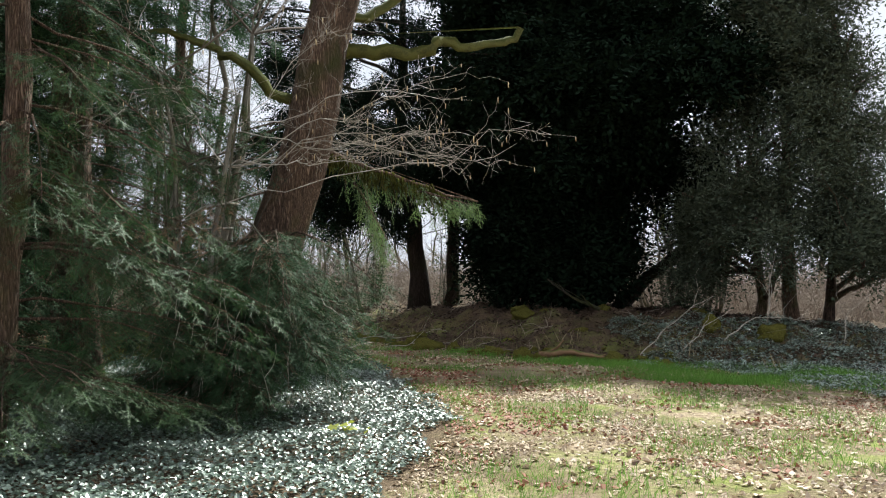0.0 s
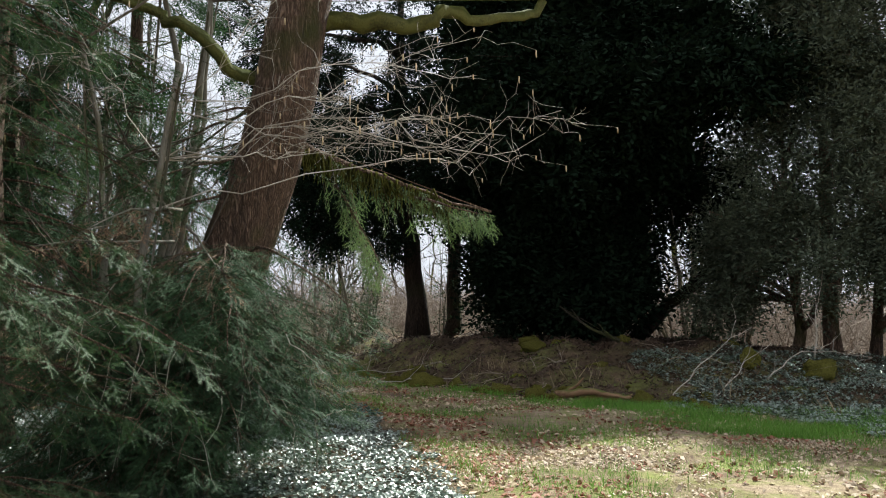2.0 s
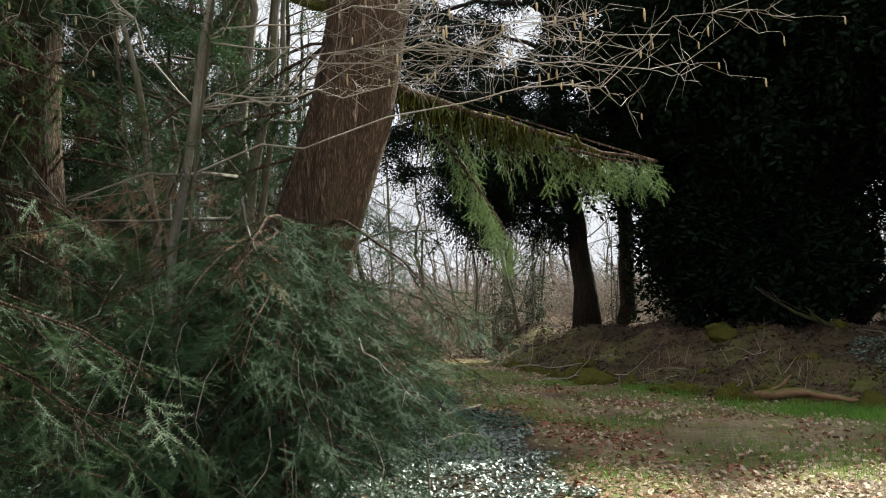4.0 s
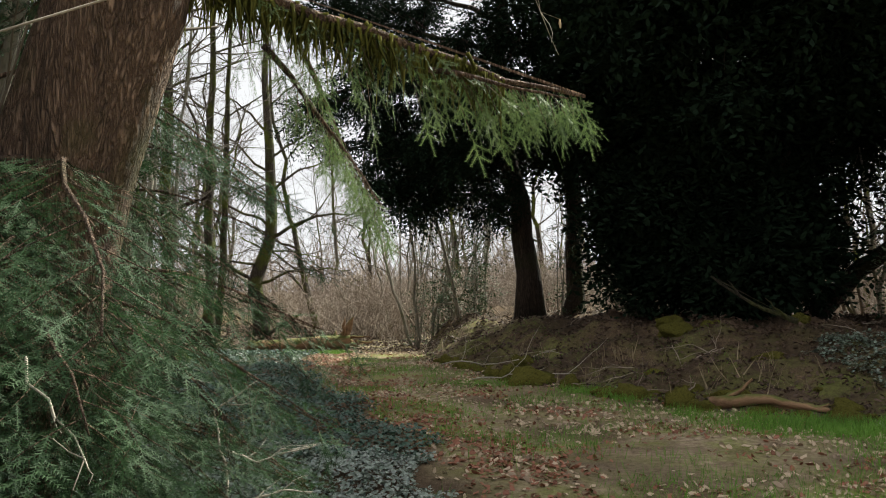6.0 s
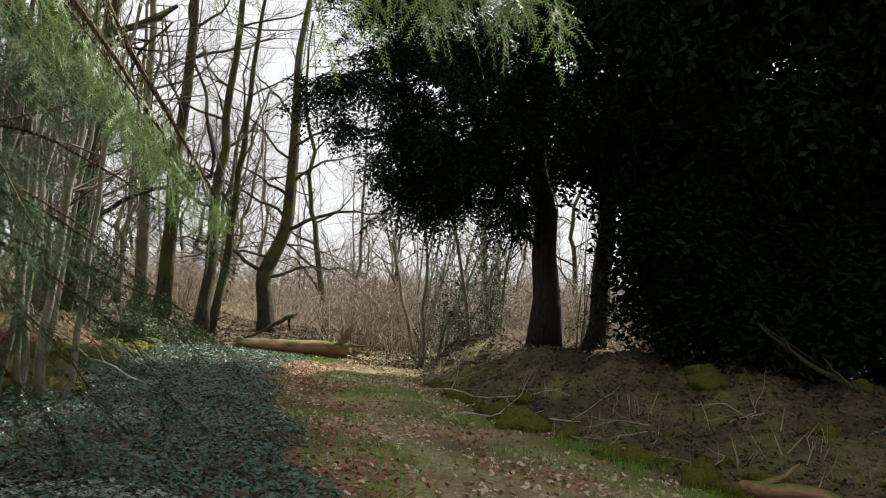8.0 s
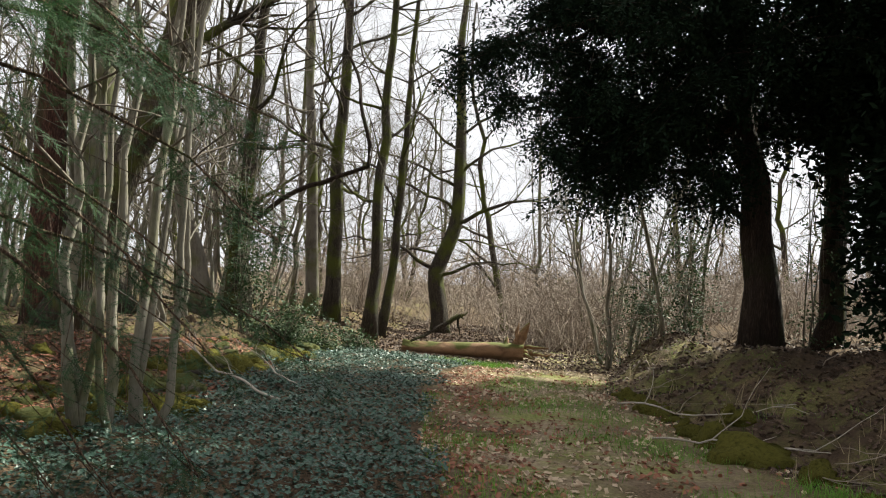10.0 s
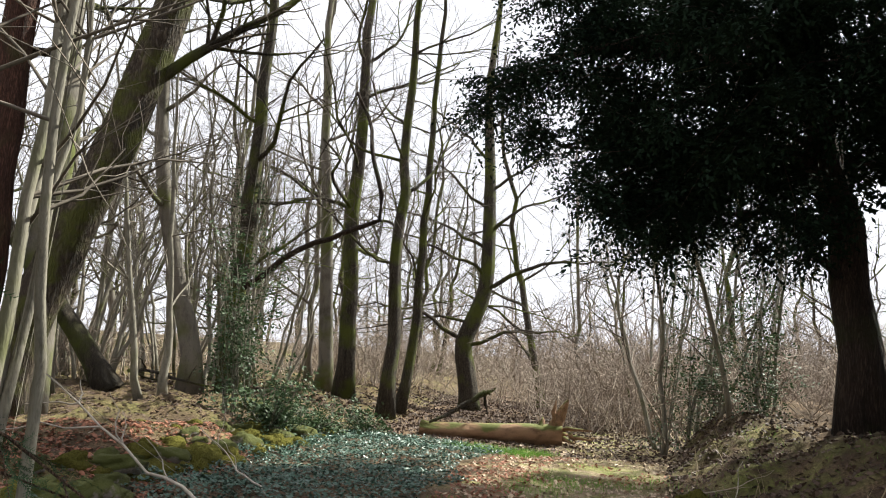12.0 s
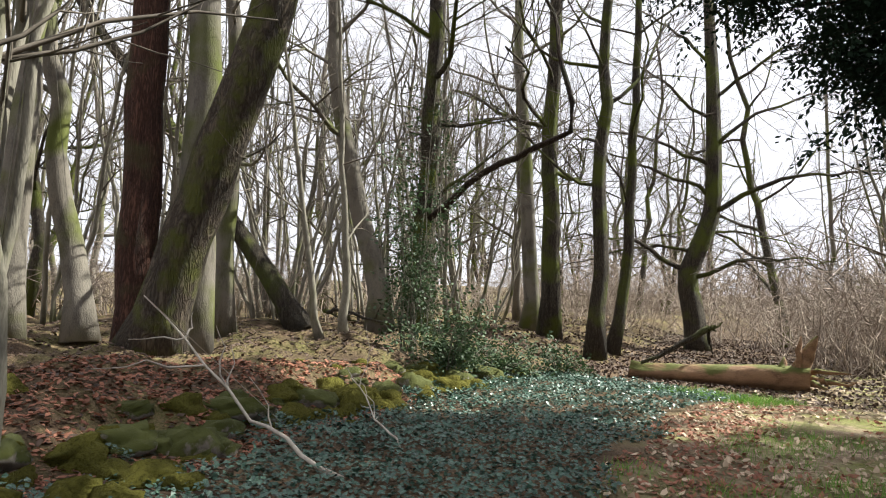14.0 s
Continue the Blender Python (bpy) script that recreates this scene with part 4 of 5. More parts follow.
hazel(-5.8, 16.75, 9, 7, "multi-stemmed grey hazel beside the ivy", 0.36, 0.42, (0.035, 0.07))
hazel(-3.3, 10.3, 5, 5.5, "pale stems beside the old fir", 0.35, 0.7, (0.04, 0.07))
hazel(-15.5, 28.5, 9, 7, "coppiced hazel in the wood", 0.6, 1.5, (0.04, 0.07))
hazel(-18.5, 27.0, 9, 7, "coppiced hazel in the wood", 0.6, 1.5, (0.04, 0.07))
hazel(-16.8, 23.0, 9, 7, "coppiced hazel in the wood", 0.6, 1.5, (0.04, 0.07))
hazel(-4.5, 31.5, 5, 6.5, "slim stems behind the clearing", 0.8, 1.8, (0.03, 0.06))
hazel(-2.7, 31.0, 4, 6.5, "slim stems behind the clearing", 0.8, 1.8, (0.03, 0.06))
hazel(7.6, 27.0, 9, 5.5, "tangled stems under the yew", 0.7, 1.2, (0.03, 0.06))
hazel(8.8, 26.0, 9, 5.5, "tangled stems under the yew", 0.7, 1.2, (0.03, 0.06))

# bare hazel spray with catkins across the old fir
t = thing("hazel_spray", (-2.75, 8.9, on_land(-2.75, 8.9)), "bare hazel with pale twigs and hanging catkins", "shrub", "hazels")
st, tw, ca = Geo(), Geo(), Geo()
main = bent((-2.75, 8.9, on_land(-2.75, 8.9)), (-2.35, 8.9, 3.7), 10, 0, 0.03)
st.tube(main, np.linspace(0.045, 0.022, 10), 7)
ends = [(0.9, 9.6, 3.3), (0.5, 9.3, 3.2), (1.1, 9.9, 3.6), (-0.2, 9.0, 3.9), (-0.5, 9.4, 3.1), (0.2, 9.8, 3.9), (-3.6, 8.4, 4.3), (-1.2, 8.6, 4.4), (-3.9, 8.6, 3.2), (0.1, 9.2, 3.35)]
for e in ends:
    b = bent(main[rng.integers(6, 10)], e, 12, 0.03, 0.10)
    tw.tube(b, np.linspace(0.0065, 0.002, 12), 4)
    for k in range(15):
        j = rng.integers(3, 11)
        d = (b[j + 1] - b[j]) / np.linalg.norm(b[j + 1] - b[j]) + rng.normal(0, 0.55, 3)
        q = b[j] + d * rng.uniform(0.2, 0.6)
        q[2] = max(q[2], 3.05)
        c = bent(b[j], q, 7, 0, 0.12)
        tw.tube(c, np.linspace(0.003, 0.0014, 7), 3)
        for u in range(4):
            i = rng.integers(2, 6)
            tw.tube(bent(c[i], c[i] + rng.normal(0, 0.13, 3), 4, 0, 0.1), np.linspace(0.002, 0.0012, 4), 3)
        if rng.uniform() < 0.6:
            L = rng.uniform(0.04, 0.08)
            ca.tube([c[-1], c[-1] + (0, 0, -L * 0.5), c[-1] + (0.003, 0, -L)], [0.004, 0.008, 0.004], 5)
part("stem", st, BARK_HAZEL, t)
part("fine_growth", tw, TWIG_PALE, t, "pale crooked twigs", kind="stuff")
part("catkin_growth", ca, CATKIN, t, "hanging straw-coloured catkins", kind="stuff")

# ---- holly and undergrowth ----
def holly(x, y, h, w, n, label):
    z = on_land(x, y)
    t = thing("holly_bush", (x, y, z), label, "bush", "hollies")
    st, lf = Geo(), Geo()
    pos = []
    for i in range(n):
        an = rng.uniform(0, 6.283)
        e = np.array([x + w * math.cos(an) * rng.uniform(0.1, 1), y + w * math.sin(an) * rng.uniform(0.1, 1), z + h * rng.uniform(0.25, 1) ** 1.3])
        ln = bent((x + rng.normal(0, 0.15 * w), y + rng.normal(0, 0.15 * w), z - 0.05), e, 8, 0.03, 0.05)
        st.tube(ln, np.linspace(0.014, 0.004, 8), 4)
        for k in range(10):
            j = rng.uniform(0.2, 0.999) * 7
            i0 = int(j)
            pos.append(ln[i0] + (ln[i0 + 1] - ln[i0]) * (j - i0) + rng.normal(0, 0.12, 3))
    pos = np.array(pos)
    lf.scatter(HOLLY_CLUMP[0], HOLLY_CLUMP[1], pos, rotations(len(pos), 0.4), rng.uniform(0.6, 1.2, len(pos)))
    part("stemwork", st, BARK_HAZEL, t, kind="stuff")
    part("foliage", lf, HOLLY_LEAF, t, "glossy dark green leaves", kind="stuff")


holly(-9.9, 24.6, 1.4, 0.9, 26, "low glossy holly bush on the bank")
holly(-11.0, 24.8, 4.6, 0.7, 22, "tall thin holly with sparse leaves")
holly(-10.2, 26.0, 0.9, 1.0, 22, "low glossy holly bush on the bank")
holly(-9.9, 27.6, 0.7, 0.8, 16, "low glossy holly bush on the bank")
holly(-2.6, 30.0, 4.2, 0.7, 16, "holly with sparse leaves under the yew")
holly(1.9, 26.2, 1.5, 1.0, 30, "dark holly under the yew")
holly(7.2, 23.6, 1.6, 1.1, 30, "dark holly under the yew")
holly(-3.6, 31.4, 5.0, 0.7, 14, "ivy-leaved sapling under the yew")

g = Geo()
n = 26
pos = np.array([-0.88, 7.46, on_land(-0.88, 7.46, 0.17)]) + rng.normal(0, 1, (n, 3)) * (0.1, 0.08, 0.03)
leaf_shape = np.array([(0, 0, 0), (-0.4, 0.4, 0.08), (0, 1.0, 0), (0.4, 0.4, 0.08)])
g.scatter(leaf_shape, [(0, 3, 2, 1)], pos, rotations(n, 0.4), rng.uniform(0.05, 0.08, n))
lone("sapling_leaves", g, YELLOW_LEAF, "small yellow-green seedling leaves among the ivy", "seedling", kind="stuff")


def trunk_ivy(x, y, dx, dy, height, r, n, label):
    g, z = Geo(), on_land(x, y)
    u = rng.uniform(0, 1, n) ** 1.4
    an = rng.uniform(0, 6.283, n)
    rr = r + rng.uniform(0.0, 0.22, n)
    pos = np.stack([x + dx * u + rr * np.cos(an), y + dy * u + rr * np.sin(an), z + height * u], 1)
    g.scatter(HOLLY_CLUMP[0], HOLLY_CLUMP[1], pos, rotations(n, 0.5), rng.uniform(0.6, 1.1, n))
    st = Geo()
    for k in range(5):
        a0 = rng.uniform(0, 6.283)
        q = np.linspace(0, 1, 12)
        st.tube(np.stack([x + dx * q + (r + 0.03) * np.cos(a0 + q), y + dy * q + (r + 0.03) * np.sin(a0 + q), z + height * q], 1), np.linspace(0.02, 0.008, 12), 4)
    t = thing("climbing_ivy", (x, y, z), label, "ivy", "climbing ivy")
    part("stemwork", st, BARK_HAZEL, t, kind="stuff")
    part("foliage", g, HOLLY_LEAF, t, kind="stuff")


trunk_ivy(-13.6, 27.4, 0.1, 0.0, 5.5, 0.2, 170, "ivy climbing the straight trunk")
trunk_ivy(-4.5, 31.5, 0.2, 0.1, 4.5, 0.25, 150, "ivy climbing the slim stems")
trunk_ivy(0.25, 27.7, -0.05, 0.05, 3.5, 0.3, 90, "ivy climbing the second yew trunk")

# ---- the fallen log ----
lg = thing("fallen_log", (-8.0, 29.7, on_land(-8, 29.7)), "rotting fallen log with a broken root end and moss on top", "log")
g, rt, sn = Geo(), Geo(), Geo()
a, b = np.array([-9.45, 29.05, on_land(-9.45, 29.05) + 0.2]), np.array([-6.65, 30.4, on_land(-6.65, 30.4) + 0.27])
g.tube(bent(a, b, 14, 0, 0.012), np.linspace(0.16, 0.25, 14), 18, 0.16)
for i in range(11):
    d = (b - a) / np.linalg.norm(b - a) * rng.uniform(0.1, 0.7) + rng.normal(0, 0.16, 3) + np.array([0, 0, -0.1])
    s = b + rng.normal(0, 0.12, 3)
    e = s + d * rng.uniform(0.6, 1.2)
    e[2] = max(e[2], on_land(e[0], e[1]) + 0.02)
    rt.tube(bent(s, e, 6, 0, 0.1), np.linspace(0.06, 0.01, 6), 6, 0.15)
for k in range(4):
    s = b + (b - a) / np.linalg.norm(b - a) * rng.uniform(-0.45, 0.05) + np.array([0, 0, 0.12])
    rt.tube(bent(s, s + (rng.uniform(-0.05, 0.2), rng.uniform(-0.08, 0.08), rng.uniform(0.25, 0.65)), 6, 0, 0.08), np.array([0.11, 0.09, 0.07, 0.06, 0.04, 0.01]) * rng.uniform(0.6, 1.1), 7, 0.3)
rt.tube(bent(b + (-0.15, -0.05, 0.1), b + (0.12, 0.02, 0.78), 7, 0, 0.05), np.array([0.15, 0.14, 0.12, 0.1, 0.09, 0.06, 0.02]), 8, 0.3)
sn.tube(bent(a + (0.3, -0.1, 0.15), (-8.3, 29.9, 0.75), 10, 0.02, 0.03), np.linspace(0.03, 0.07, 10), 7, 0.1)
for i in range(7):
    p0 = np.array([-8.3, 29.9, 0.75])
    sn.tube(bent(p0, p0 + rng.normal(0, 0.16, 3) + (0.12, 0, 0), 5, 0, 0.1), np.linspace(0.04, 0.01, 5), 5, 0.1)
part("stem", g, LOG_WOOD, lg)
part("root_plate", rt, LOG_WOOD, lg, "splintered upturned roots", kind="stuff")
part("broken_branch", sn, BARK_OAK, lg, "dead branch lying on the log")


# ---- stones, moss cushions, dead branches ----
def stone_mesh(seed, mat):
    bm = bmesh.new()
    bmesh.ops.create_icosphere(bm, subdivisions=3, radius=1.0)
    for v in bm.verts:
        n1 = noise.noise(v.co * 1.3 + Vector((seed * 3.1, 0, 0))) * 0.45 + noise.noise(v.co * 3.5 + Vector((0, seed, 0))) * 0.26 + noise.noise(v.co * 9 + Vector((0, seed, 0))) * 0.13
        v.co *= 1 + n1
        v.co.z *= 0.62
    me = bpy.data.meshes.new("stone")
    bm.to_mesh(me)
    bm.free()
    for p in me.polygons:
        p.use_smooth = True
    me.materials.append(mat)
    return me


stones = [stone_mesh(i + 1, STONE) for i in range(4)]
cushions = [stone_mesh(i + 11, MOSS) for i in range(4)]


def put(kinds, name, x, y, s, label, category, group, sink=0.05):
    ob = new(name, kinds[int(rng.integers(0, len(kinds)))])
    ob.matrix_basis = pose(x, y, on_land(x, y, 0) - s * sink, rng.uniform(-12, 12), rng.uniform(-12, 12), rng.uniform(0, 360)) @ Matrix.Diagonal((s * rng.uniform(0.8, 1.3), s * rng.uniform(0.6, 1.1), s * rng.uniform(0.7, 1.25), 1))
    tagged(ob, label, category, group)


for i in range(120):
    yy = rng.uniform(14.5, 27)
    xx = float(bank_x(yy)) - abs(rng.normal(0.35, 0.7))
    if i % 3:
        put(cushions, "moss_cushion", xx, yy, rng.uniform(0.07, 0.24), "green moss cushion on the bank", "moss", "moss cushions on the bank", 0.28)
    else:
        put(stones, "stone", xx, yy, rng.uniform(0.15, 0.3), "mossy rough stone half sunk in the bank", "stone", "stones of the bank")
for i in range(60):
    xx = rng.uniform(-2.8, 5.2)
    yy = float(mound_y(xx)) + abs(rng.normal(0.3, 0.6))
    put(cushions, "moss_cushion", xx, yy, rng.uniform(0.06, 0.2), "olive moss cushion at the foot of the mound", "moss", "moss cushions on the mound", 0.16)
for i in range(15):
    xx = -2.6 + 7.6 * (i + rng.uniform(0, 1)) / 15
    put(cushions, "moss_cushion", xx, float(mound_y(xx)) - 0.15 + abs(rng.normal(0.1, 0.4)), rng.uniform(0.16, 0.34), "large olive moss hummock at the foot of the mound", "moss", "moss cushions on the mound", -0.06)
for i in range(70):
    yy = rng.uniform(15, 26)
    put(cushions, "moss_cushion", float(bank_x(yy)) - rng.normal(0.25, 0.35), yy, rng.uniform(0.1, 0.28), "thick moss cushion on the edge of the bank", "moss", "moss cushions on the bank", 0.12)
for i in range(14):
    xx = rng.uniform(2, 8)
    put(cushions, "moss_cushion", xx, float(mound_y(xx)) + rng.uniform(3, 6.5), rng.uniform(0.15, 0.35), "olive moss cushion on the mound", "moss", "moss cushions on the mound")


def dead_branch(pts, r, label, forks=4, mat=TWIG_PALE, flen=0.6):
    g = Geo()
    line = np.concatenate([bent(pts[i], pts[i + 1], 6, 0, 0.05)[(0 if i == 0 else 1):] for i in range(len(pts) - 1)])
    g.tube(line, r * np.linspace(1, 0.3, len(line)), 6, 0.06)
    for i in range(forks):
        j = rng.integers(1, len(line) - 1)
        d = rng.normal(0, 0.5, 3) + (line[j] - line[j - 1]) / np.linalg.norm(line[j] - line[j - 1]) + np.array([0, 0, 0.25])
        b = bent(line[j], line[j] + d * flen * rng.uniform(0.5, 1.2), 6, 0, 0.1)
        b[:, 2] = np.maximum(b[:, 2], land(b[:, 0], b[:, 1]) + 0.01)
        g.tube(b, r * np.linspace(0.5, 0.12, 6), 4)
    lone("dead_branch", g, mat, label, "branch", "dead branches")


def at(x, y, dz):
    return (x, y, float(land(x, y)) + dz)


dead_branch([at(-5.9, 19.6, 0.02), at(-6.9, 19.4, 0.3), at(-8.6, 19.2, 0.95)], 0.022, "long pale dead branch propped on the bank", 7)
dead_branch([at(-6.4, 20.6, 0.02), at(-7.2, 20.9, 0.25), at(-8.4, 21.5, 0.5)], 0.012, "thin pale dead branch on the ivy", 4)
dead_branch([at(-1.28, 10.2, 0.0), at(-1.32, 10.25, 0.55), at(-1.42, 10.3, 0.98), at(-1.22, 10.4, 1.13)], 0.011, "crooked white dead twig rising from the ivy", 1, flen=0.2)
dead_branch([at(-1.33, 10.25, 0.8), at(-1.2, 10.35, 0.72), at(-0.92, 10.5, 0.78)], 0.008, "crooked white dead twig rising from the ivy", 2, flen=0.2)
dead_branch([at(-1.3, 10.22, 0.5), at(-1.05, 10.3, 0.6), at(-0.9, 10.35, 0.58)], 0.008, "crooked white dead twig rising from the ivy", 2, flen=0.2)
dead_branch([at(4.2, 17.0, 0.0), at(5.0, 17.6, 0.5), at(6.4, 18.6, 0.75)], 0.013, "arching pale dead branch over the ivy", 5)
dead_branch([at(5.0, 16.8, 0.0), at(5.8, 17.6, 0.35), at(6.8, 18.6, 0.6)], 0.012, "arching pale dead branch over the ivy", 5)
dead_branch([at(6.3, 17.6, 0.05), at(7.3, 18.3, 0.55), at(8.8, 18.4, 0.4)], 0.014, "arching pale dead branch over the ivy", 6)
dead_branch([at(7.6, 18.4, 0.3), at(7.7, 18.5, 0.9), at(7.75, 18.6, 1.4)], 0.016, "upright dead stem in the ivy", 3)
dead_branch([at(9.2, 18.0, 0.0), at(9.6, 18.6, 0.5), at(10.3, 18.9, 0.9)], 0.013, "arching pale dead branch over the ivy", 5)
dead_branch([at(4.2, 21.0, 0.02), at(3.7, 21.2, 0.45), (2.85, 21.5, 1.8)], 0.06, "mossy broken snag leaning out of the mound", 2, BARK_OAK)
dead_branch([at(2.2, 17.6, 0.08), at(2.9, 17.3, 0.12), at(3.5, 17.0, 0.06)], 0.1, "short mossy log at the foot of the mound", 2, LOG_WOOD, 0.3)
dead_branch([at(-2.4, 22.9, 0.1), at(-1.2, 22.0, 0.2), at(0.0, 22.3, 0.2)], 0.015, "thin pale stick on the mound", 3)
dead_branch([at(-1.5, 20.9, 0.05), at(-0.6, 20.6, 0.15), at(0.4, 20.8, 0.1)], 0.015, "thin pale stick on the mound", 3)
dead_branch([at(-16.5, 27, 0.3), at(-15.2, 26.4, 0.35), at(-13.0, 26.2, 0.2)], 0.06, "dead mossy bough on the ground", 4, BARK_OAK)
for i in range(26):
    xx, yy = rng.uniform(-3, 8), rng.uniform(17, 25)
    if yy > mound_y(xx) - 0.2:
        a = rng.uniform(0, 6.283)
        dead_branch([at(xx, yy, 0.02), at(xx + 0.5 * math.cos(a), yy + 0.5 * math.sin(a), 0.1), at(xx + 0.9 * math.cos(a + 0.4), yy + 0.9 * math.sin(a + 0.4), 0.08)], 0.01, "thin fallen stick on the leaf mould", 2, SCRUB, 0.4)

# ---- background wood ----
coppice = hazel(-19.5, 31.0, 8, 8, "coppiced hazel of thin pale stems", 0.9, 2.4, (0.025, 0.055))
for xx, yy in ((-17.5, 26.5), (-16.2, 30.5), (-18.2, 34.0), (-21, 28.5), (-17.5, 21.0), (-22.5, 25.5), (-23.0, 33.0), (-25, 29), (-6.5, 39.0), (-24, 21)):
    copy_thing(coppice, pose(xx, yy, on_land(xx, yy), 0, 0, rng.uniform(0, 360)))
protos = []
for i, (h, r) in enumerate(((15, 0.14), (17, 0.19), (13, 0.10), (16, 0.12), (14, 0.16))):
    protos.append(bare_tree(-24 - 5 * i, 46 + 3 * i, (rng.normal(0, 0.8), rng.normal(0, 0.8)), h, r, (BARK_OAK, BARK_GREY)[i % 2], "bare woodland tree in early spring", n_limbs=15, first=0.15, limb_len=0.3, depth=2, kids=5, group="far trees", joined=True, wig=0.045, limb_r=1.3))
spots = []
for i in range(4000):
    xx, yy = rng.uniform(-60, 30), rng.uniform(20, 85)
    if xx > -15 and yy < 41 or xx > -4 and yy < 45 and xx < 12 or xx > 10 and yy < 30:
        continue
    if xx < -15 and yy < 20 + (-xx - 15) * 0.1:
        continue
    if all((xx - a) ** 2 + (yy - b) ** 2 > 9.5 for a, b in spots):
        spots.append((xx, yy))
    if len(spots) >= 95:
        break
for i, (xx, yy) in enumerate(spots):
    p = protos[i % 5]
    copy_thing(p, pose(xx, yy, on_land(xx, yy), rng.normal(0, 2), rng.normal(0, 2), rng.uniform(0, 360)))


def scrub(n, h, w):
    g = Geo()
    for i in range(n):
        a = rng.normal(0, w * 0.4, 2)
        e = np.array([a[0] + rng.normal(0, w * 0.5), a[1] + rng.normal(0, w * 0.5), h * rng.uniform(0.4, 1.0)])
        ln = bent((a[0], a[1], -0.1), e, 7, 0.14, 0.2)
        g.tube(ln, np.linspace(0.018, 0.007, 7), 3)
        for k in range(4):
            j = rng.integers(2, 7)
            q = ln[j] + rng.normal(0, 0.45, 3) * np.array([1, 1, 0.6]) + (0, 0, 0.15)
            c = bent(ln[j], q, 5, 0.03, 0.1)
            g.tube(c, np.linspace(0.011, 0.004, 5), 3)
            for u in range(1):
                i0 = rng.integers(1, 5)
                g.tube(bent(c[i0], c[i0] + rng.normal(0, 0.25, 3), 3), np.linspace(0.005, 0.002, 3), 3)
    return g.mesh("thicket", SCRUB)


thickets = [scrub(19, 2.2, 1.3), scrub(19, 2.8, 1.3), scrub(19, 1.7, 1.5)]
cnt = 0
for i in range(3000):
    xx, yy = rng.uniform(-45, 25), rng.uniform(15, 66)
    edge = (xx > -8 and xx < -3 and yy > 31.3 + 0.5 * (-3 - xx) * (xx > -7)) or (xx <= -8 and yy > 39.5) or (-3 <= xx < 9 and yy > 31) or (9 <= xx and yy > 26) or (xx < -17 and yy > 24) or (xx < -15.5 and yy < 24 and yy < 12 - 0.55 * xx)
    if not edge or rng.uniform() < smooth01(40, 66, yy) * 0.6 or xx < -14 and rng.uniform() < 0.6:
        continue
    ob = new("thicket", thickets[cnt % 3])
    s = rng.uniform(0.8, 1.25)
    ob.matrix_basis = pose(xx, yy, on_land(xx, yy), 0, 0, rng.uniform(0, 360)) @ Matrix.Diagonal((s, s, s, 1))
    tagged(ob, "leafless brown thicket of thin stems", "shrub", "thickets", "stuff")
    cnt += 1
    if cnt >= 290:
        break

def brushwood(n, lim, test, length, top, r, mat, label, name):
    g = Geo()
    x, y = rng.uniform(lim[0], lim[1], n), rng.uniform(lim[2], lim[3], n)
    keep = test(x, y)
    for xx, yy, zz in zip(x[keep], y[keep], land(x[keep], y[keep])):
        a = np.array([xx, yy, zz - 0.05 + rng.uniform(0, 1) ** 2 * top])
        ln = rng.uniform(*length)
        up = rng.uniform(0.25, 1.4)
        d = np.array([rng.normal(0, 0.9), rng.normal(0, 0.9), up])
        d *= ln / np.linalg.norm(d)
        g.tube([a, a + d * 0.55 + rng.normal(0, 0.06 * ln, 3), a + d + rng.normal(0, 0.1 * ln, 3)], np.array([1, 0.7, 0.35]) * rng.uniform(*r), 3)
    lone(name, g, mat, label, "undergrowth", kind="stuff")


def wood_edge(x, y):
    return ((x > -8) & (x < -3) & (y > 31.0 + 0.1 * (-3 - x))) | ((x <= -8) & (y > 39)) | ((x >= -3) & (x < 9) & (y > 30.5)) | ((x >= 7.5) & (y > 25.5))


brushwood(12000, (-34, 20, 25, 52), wood_edge, (0.5, 1.7), 1.7, (0.005, 0.010), SCRUB, "brown tangle of leafless brambles and saplings", "brushwood")
brushwood(6500, (-32, 45, 52, 95), lambda x, y: x == x, (2.0, 4.5), 3.0, (0.015, 0.03), SCRUB, "far leafless brown undergrowth", "brushwood")
brushwood(800, (-40, 60, 62, 110), lambda x, y: x == x, (6, 12), 0.3, (0.04, 0.09), SCRUB, "far bare woodland stems", "far_wood")

# ---- ground cover ----
def normals_tilt(n, t):
    return rotations(n, t)


ivy_tv = np.array([(0, 0, 0), (-0.48, 0.4, 0.10), (-0.2, 0.8, 0.03), (0, 1.0, -0.06), (0.2, 0.8, 0.03), (0.48, 0.4, 0.10)])
ivy_tf = [(0, 3, 2, 1), (0, 5, 4, 3)]


def ivy(n, test, lim, label, size=(0.028, 0.052), tilt=0.36, height=0.14, name="ivy_carpet", mat=None):
    x, y = rng.uniform(lim[0], lim[1], n), rng.uniform(lim[2], lim[3], n)
    keep = test(x, y)
    x, y = x[keep], y[keep]
    lump = np.clip(0.55 + 0.35 * fbm(x, y, 3.1, 5.0), 0.1, 1.2)
    z = land(x, y) + height * lump * rng.uniform(0.15, 1.0, len(x))
    g = Geo()
    g.scatter(ivy_tv, ivy_tf, np.stack([x, y, z], 1), rotations(len(x), tilt), rng.uniform(*size, len(x)))
    lone(name, g, mat or IVY_LEAF, label, "ivy", kind="stuff", smooth=False)


def left_ivy(x, y):
    e = 0.25 * fbm(x, y, 1.9, 7.0)
    return (x < ivy_x(y) + e - 0.05) & (x > bank_x(y) - 0.2 + e * 1.5) & (y < 28) & (y > 3.6)


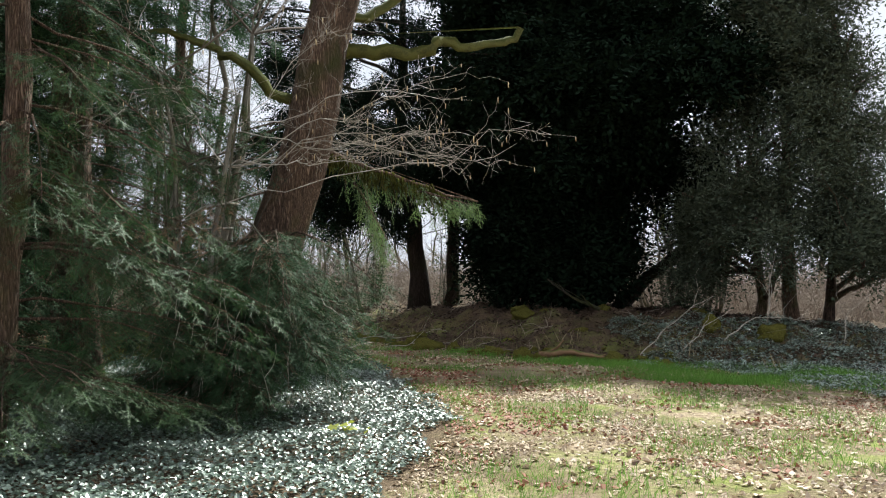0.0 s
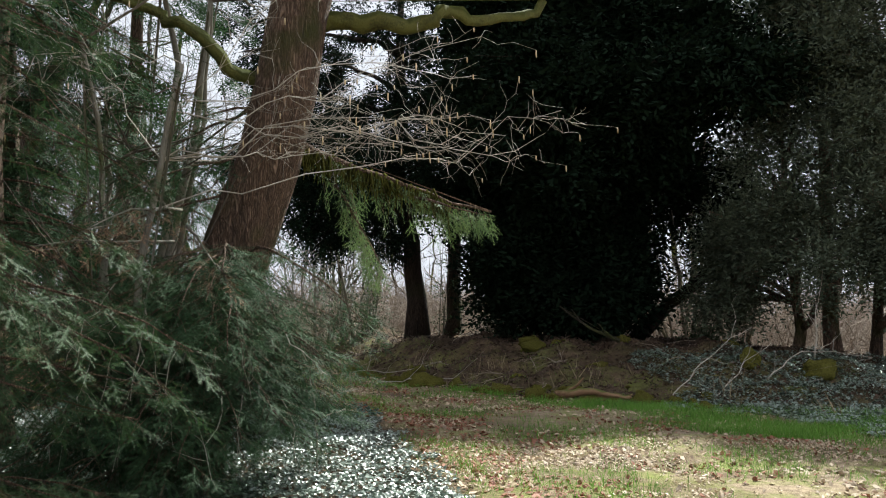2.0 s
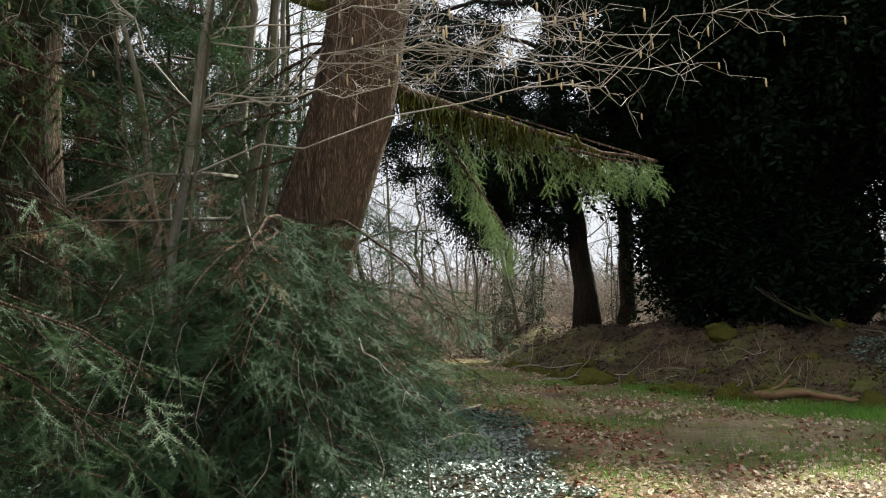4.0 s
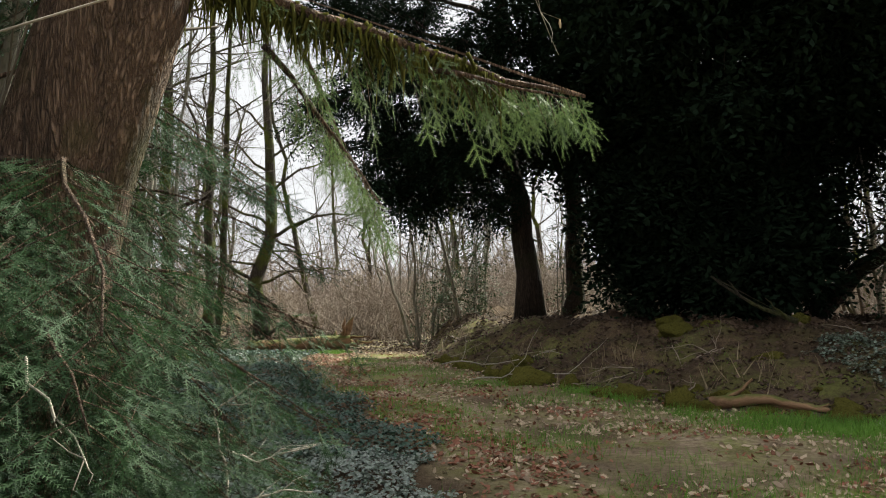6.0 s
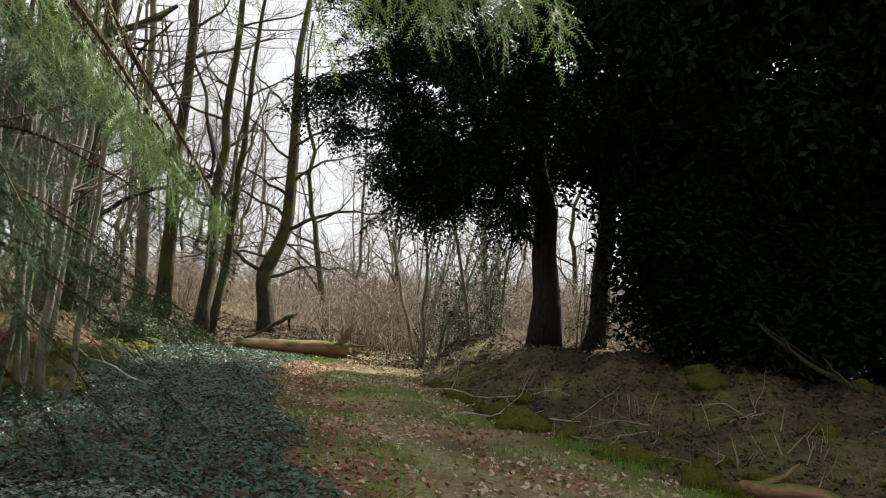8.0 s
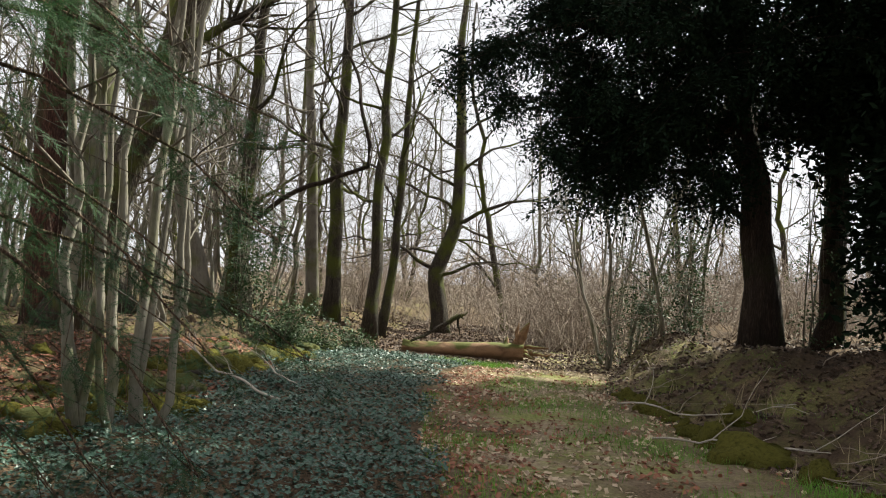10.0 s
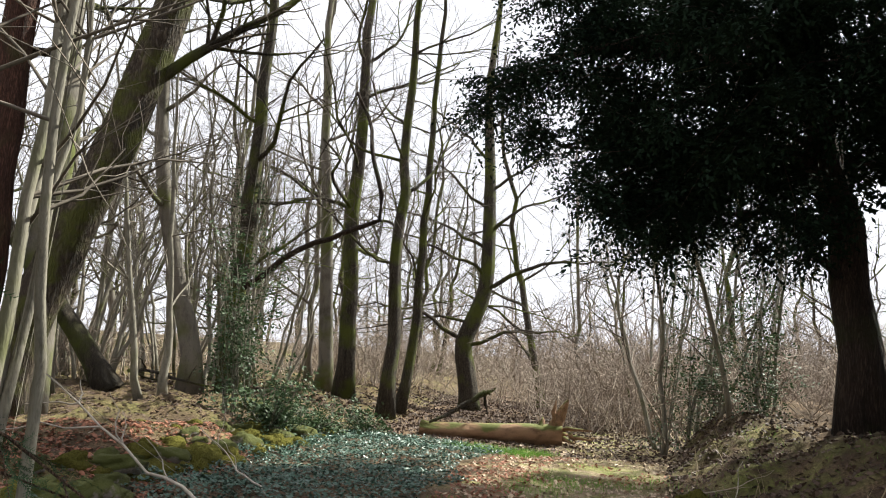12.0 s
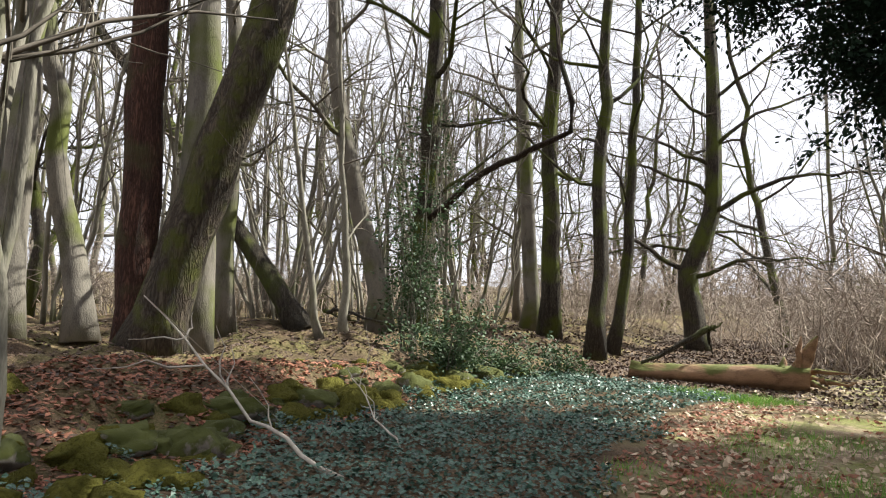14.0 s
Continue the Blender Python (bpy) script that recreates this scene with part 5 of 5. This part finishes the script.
def right_ivy(x, y):
    e = 0.5 * fbm(x, y, 1.2, 9.0)
    return ((x > 4.2 + e) & (y > mound_y(x) - 0.6 + e)) | ((x > 5.4 + e + 0.25 * (15 - y)) & (y > 8))


# near and right carpets take the paler ivy with sunlight in its colour
ivy(115000, left_ivy, (-7.5, 0.6, 3.6, 14), "glossy waxy ivy carpet beside the path, sun glare in its pale colour", mat=IVY_SUNLIT)
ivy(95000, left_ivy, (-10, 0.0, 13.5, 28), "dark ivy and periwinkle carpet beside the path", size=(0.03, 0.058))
ivy(64000, right_ivy, (3.8, 12, 11, 20.5), "ivy carpet under the conifers", size=(0.035, 0.062), height=0.13, mat=IVY_SUNLIT)

leaf_tv = np.array([(0, -0.5, 0.08), (-0.3, -0.1, 0.0), (-0.2, 0.3, 0.08), (0, 0.55, -0.03), (0.24, 0.25, 0.1), (0.28, -0.12, 0.02)])
leaf_tf = [(0, 5, 4, 1), (1, 4, 3, 2)]


def litter(n, test, lim, mat, label, size=(0.04, 0.09), dz=0.012, tilt=0.3):
    x, y = rng.uniform(lim[0], lim[1], n), rng.uniform(lim[2], lim[3], n)
    keep = test(x, y)
    x, y = x[keep], y[keep]
    g = Geo()
    g.scatter(leaf_tv, leaf_tf, np.stack([x, y, land(x, y) + dz], 1), rotations(len(x), tilt), rng.uniform(*size, len(x)))
    lone("leaf_litter", g, mat, label, "leaf litter", kind="stuff", smooth=False)


def patchy(f, seed, level):
    return lambda x, y: fbm(x, y, f, seed) + rng.normal(0, 0.35, len(x)) > level


def on_path(x, y):
    return (x > ivy_x(y) - 0.1) & (y < mound_y(x) + 0.4)


p1, p2 = patchy(1.1, 2.0, -0.1), patchy(1.4, 4.0, 0.35)
litter(46000, lambda x, y: on_path(x, y) & p1(x, y), (-8, 9, 2.5, 31), LITTER, "scattered brown dead leaves on the path", (0.04, 0.1), tilt=0.45)
p0 = patchy(1.3, 3.0, 0.2)
litter(52000, lambda x, y: on_path(x, y) & p0(x, y), (-0.5, 9, 2.5, 12.5), LITTER, "pale broken dead leaves on the open ground", (0.02, 0.06), tilt=0.45)
litter(26000, lambda x, y: (np.abs(x - ivy_x(y) - 0.6) < 0.55 + 0.3 * fbm(x, y, 1.5)) & (y < 28), (-8, 1.5, 8, 28), LITTER_RED, "reddish dead leaves along the ivy edge")
p6 = patchy(1.9, 6.5, 0.3)
litter(26000, lambda x, y: on_path(x, y) & p6(x, y), (-6, 7, 6, 27), LITTER_RED, "reddish brown dead leaves in drifts on the path", (0.04, 0.09), tilt=0.45)
litter(52000, lambda x, y: y > mound_y(x) - 0.1, (-4.5, 11, 15, 32), LITTER_SHADED, "brown leaf mould on the mound, deep shade in its colour", (0.04, 0.10), tilt=0.5)
litter(26000, lambda x, y: (x < -3.5) & (y > 28.5), (-20, -3.5, 28.5, 44), LITTER_SHADED, "brown leaf mould behind the fallen log", (0.06, 0.12), tilt=0.5)
litter(30000, lambda x, y: (x < bank_x(y) + 0.4) & (y > 12), (-17, -5.5, 12, 31), LITTER_SHADED, "brown dead leaves on the bank", (0.04, 0.09))
litter(12000, lambda x, y: (x < bank_x(y) + 0.2), (-10, -6.2, 16, 24), LITTER_RED, "russet dead leaves on the bank")

blade_tv = np.array([(-0.025, 0, 0), (0.025, 0, 0), (-0.016, 0.05, 0.55), (0.016, 0.05, 0.55), (0, 0.22, 1.0)])
blade_tf3 = [(0, 1, 3), (0, 3, 2), (2, 3, 4)]


def grass(n, test, lim, mat, label, size=(0.05, 0.13), tilt=0.35, name="grass"):
    x, y = rng.uniform(lim[0], lim[1], n), rng.uniform(lim[2], lim[3], n)
    keep = test(x, y)
    x, y = x[keep], y[keep]
    g = Geo()
    g.scatter(blade_tv, blade_tf3, np.stack([x, y, land(x, y) - 0.005], 1), rotations(len(x), tilt), rng.uniform(*size, len(x)))
    lone(name, g, mat, label, "grass", kind="stuff", smooth=False)


def green_strip(x, y):
    """The grassy strip along the foot of the mound."""
    d = mound_y(x) - y
    return (d > -0.1) & (d < 0.4 + 3.3 * smooth01(0.5, 4, x)) & (fbm(x, y, 1.3, 6.0) + rng.normal(0, 0.6, len(x)) > 0.25)


grass(170000, green_strip, (0.2, 7.5, 11, 21), GRASS, "fresh green grass along the foot of the mound", (0.07, 0.17))
p3 = patchy(1.6, 8.0, 0.2)
grass(170000, lambda x, y: on_path(x, y) & p3(x, y), (-5, 8, 2.5, 26), GRASS, "short grass tufts on the path", (0.05, 0.14))
p4 = patchy(2.2, 1.0, 0.7)
grass(30000, lambda x, y: on_path(x, y) & p4(x, y), (-5, 8, 2.5, 26), GRASS_DRY, "dry grass on the path", (0.03, 0.08), 0.9, "dry_grass")
grass(9000, lambda x, y: (np.abs(x + 6.7) < 0.9) & (np.abs(y - 27.4) < 0.8), (-8, -5, 26, 29), GRASS, "bright grass at the edge of the clearing", (0.06, 0.16))
p7 = patchy(1.5, 2.5, 0.35)
grass(26000, lambda x, y: (y > mound_y(x) - 0.2) & (y < mound_y(x) + 4.5) & p7(x, y), (-3.5, 9, 15, 30), GRASS, "sparse green grass and moss shoots on the mound", (0.04, 0.11), 0.5)
p5 = patchy(1.7, 5.0, 0.5)
grass(4500, lambda x, y: (y > mound_y(x) - 0.2) & (y < mound_y(x) + 3) & p5(x, y), (-3, 9, 15, 28), GRASS_DRY, "dry grass stalks on the mound", (0.1, 0.45), 0.3, "dry_grass")
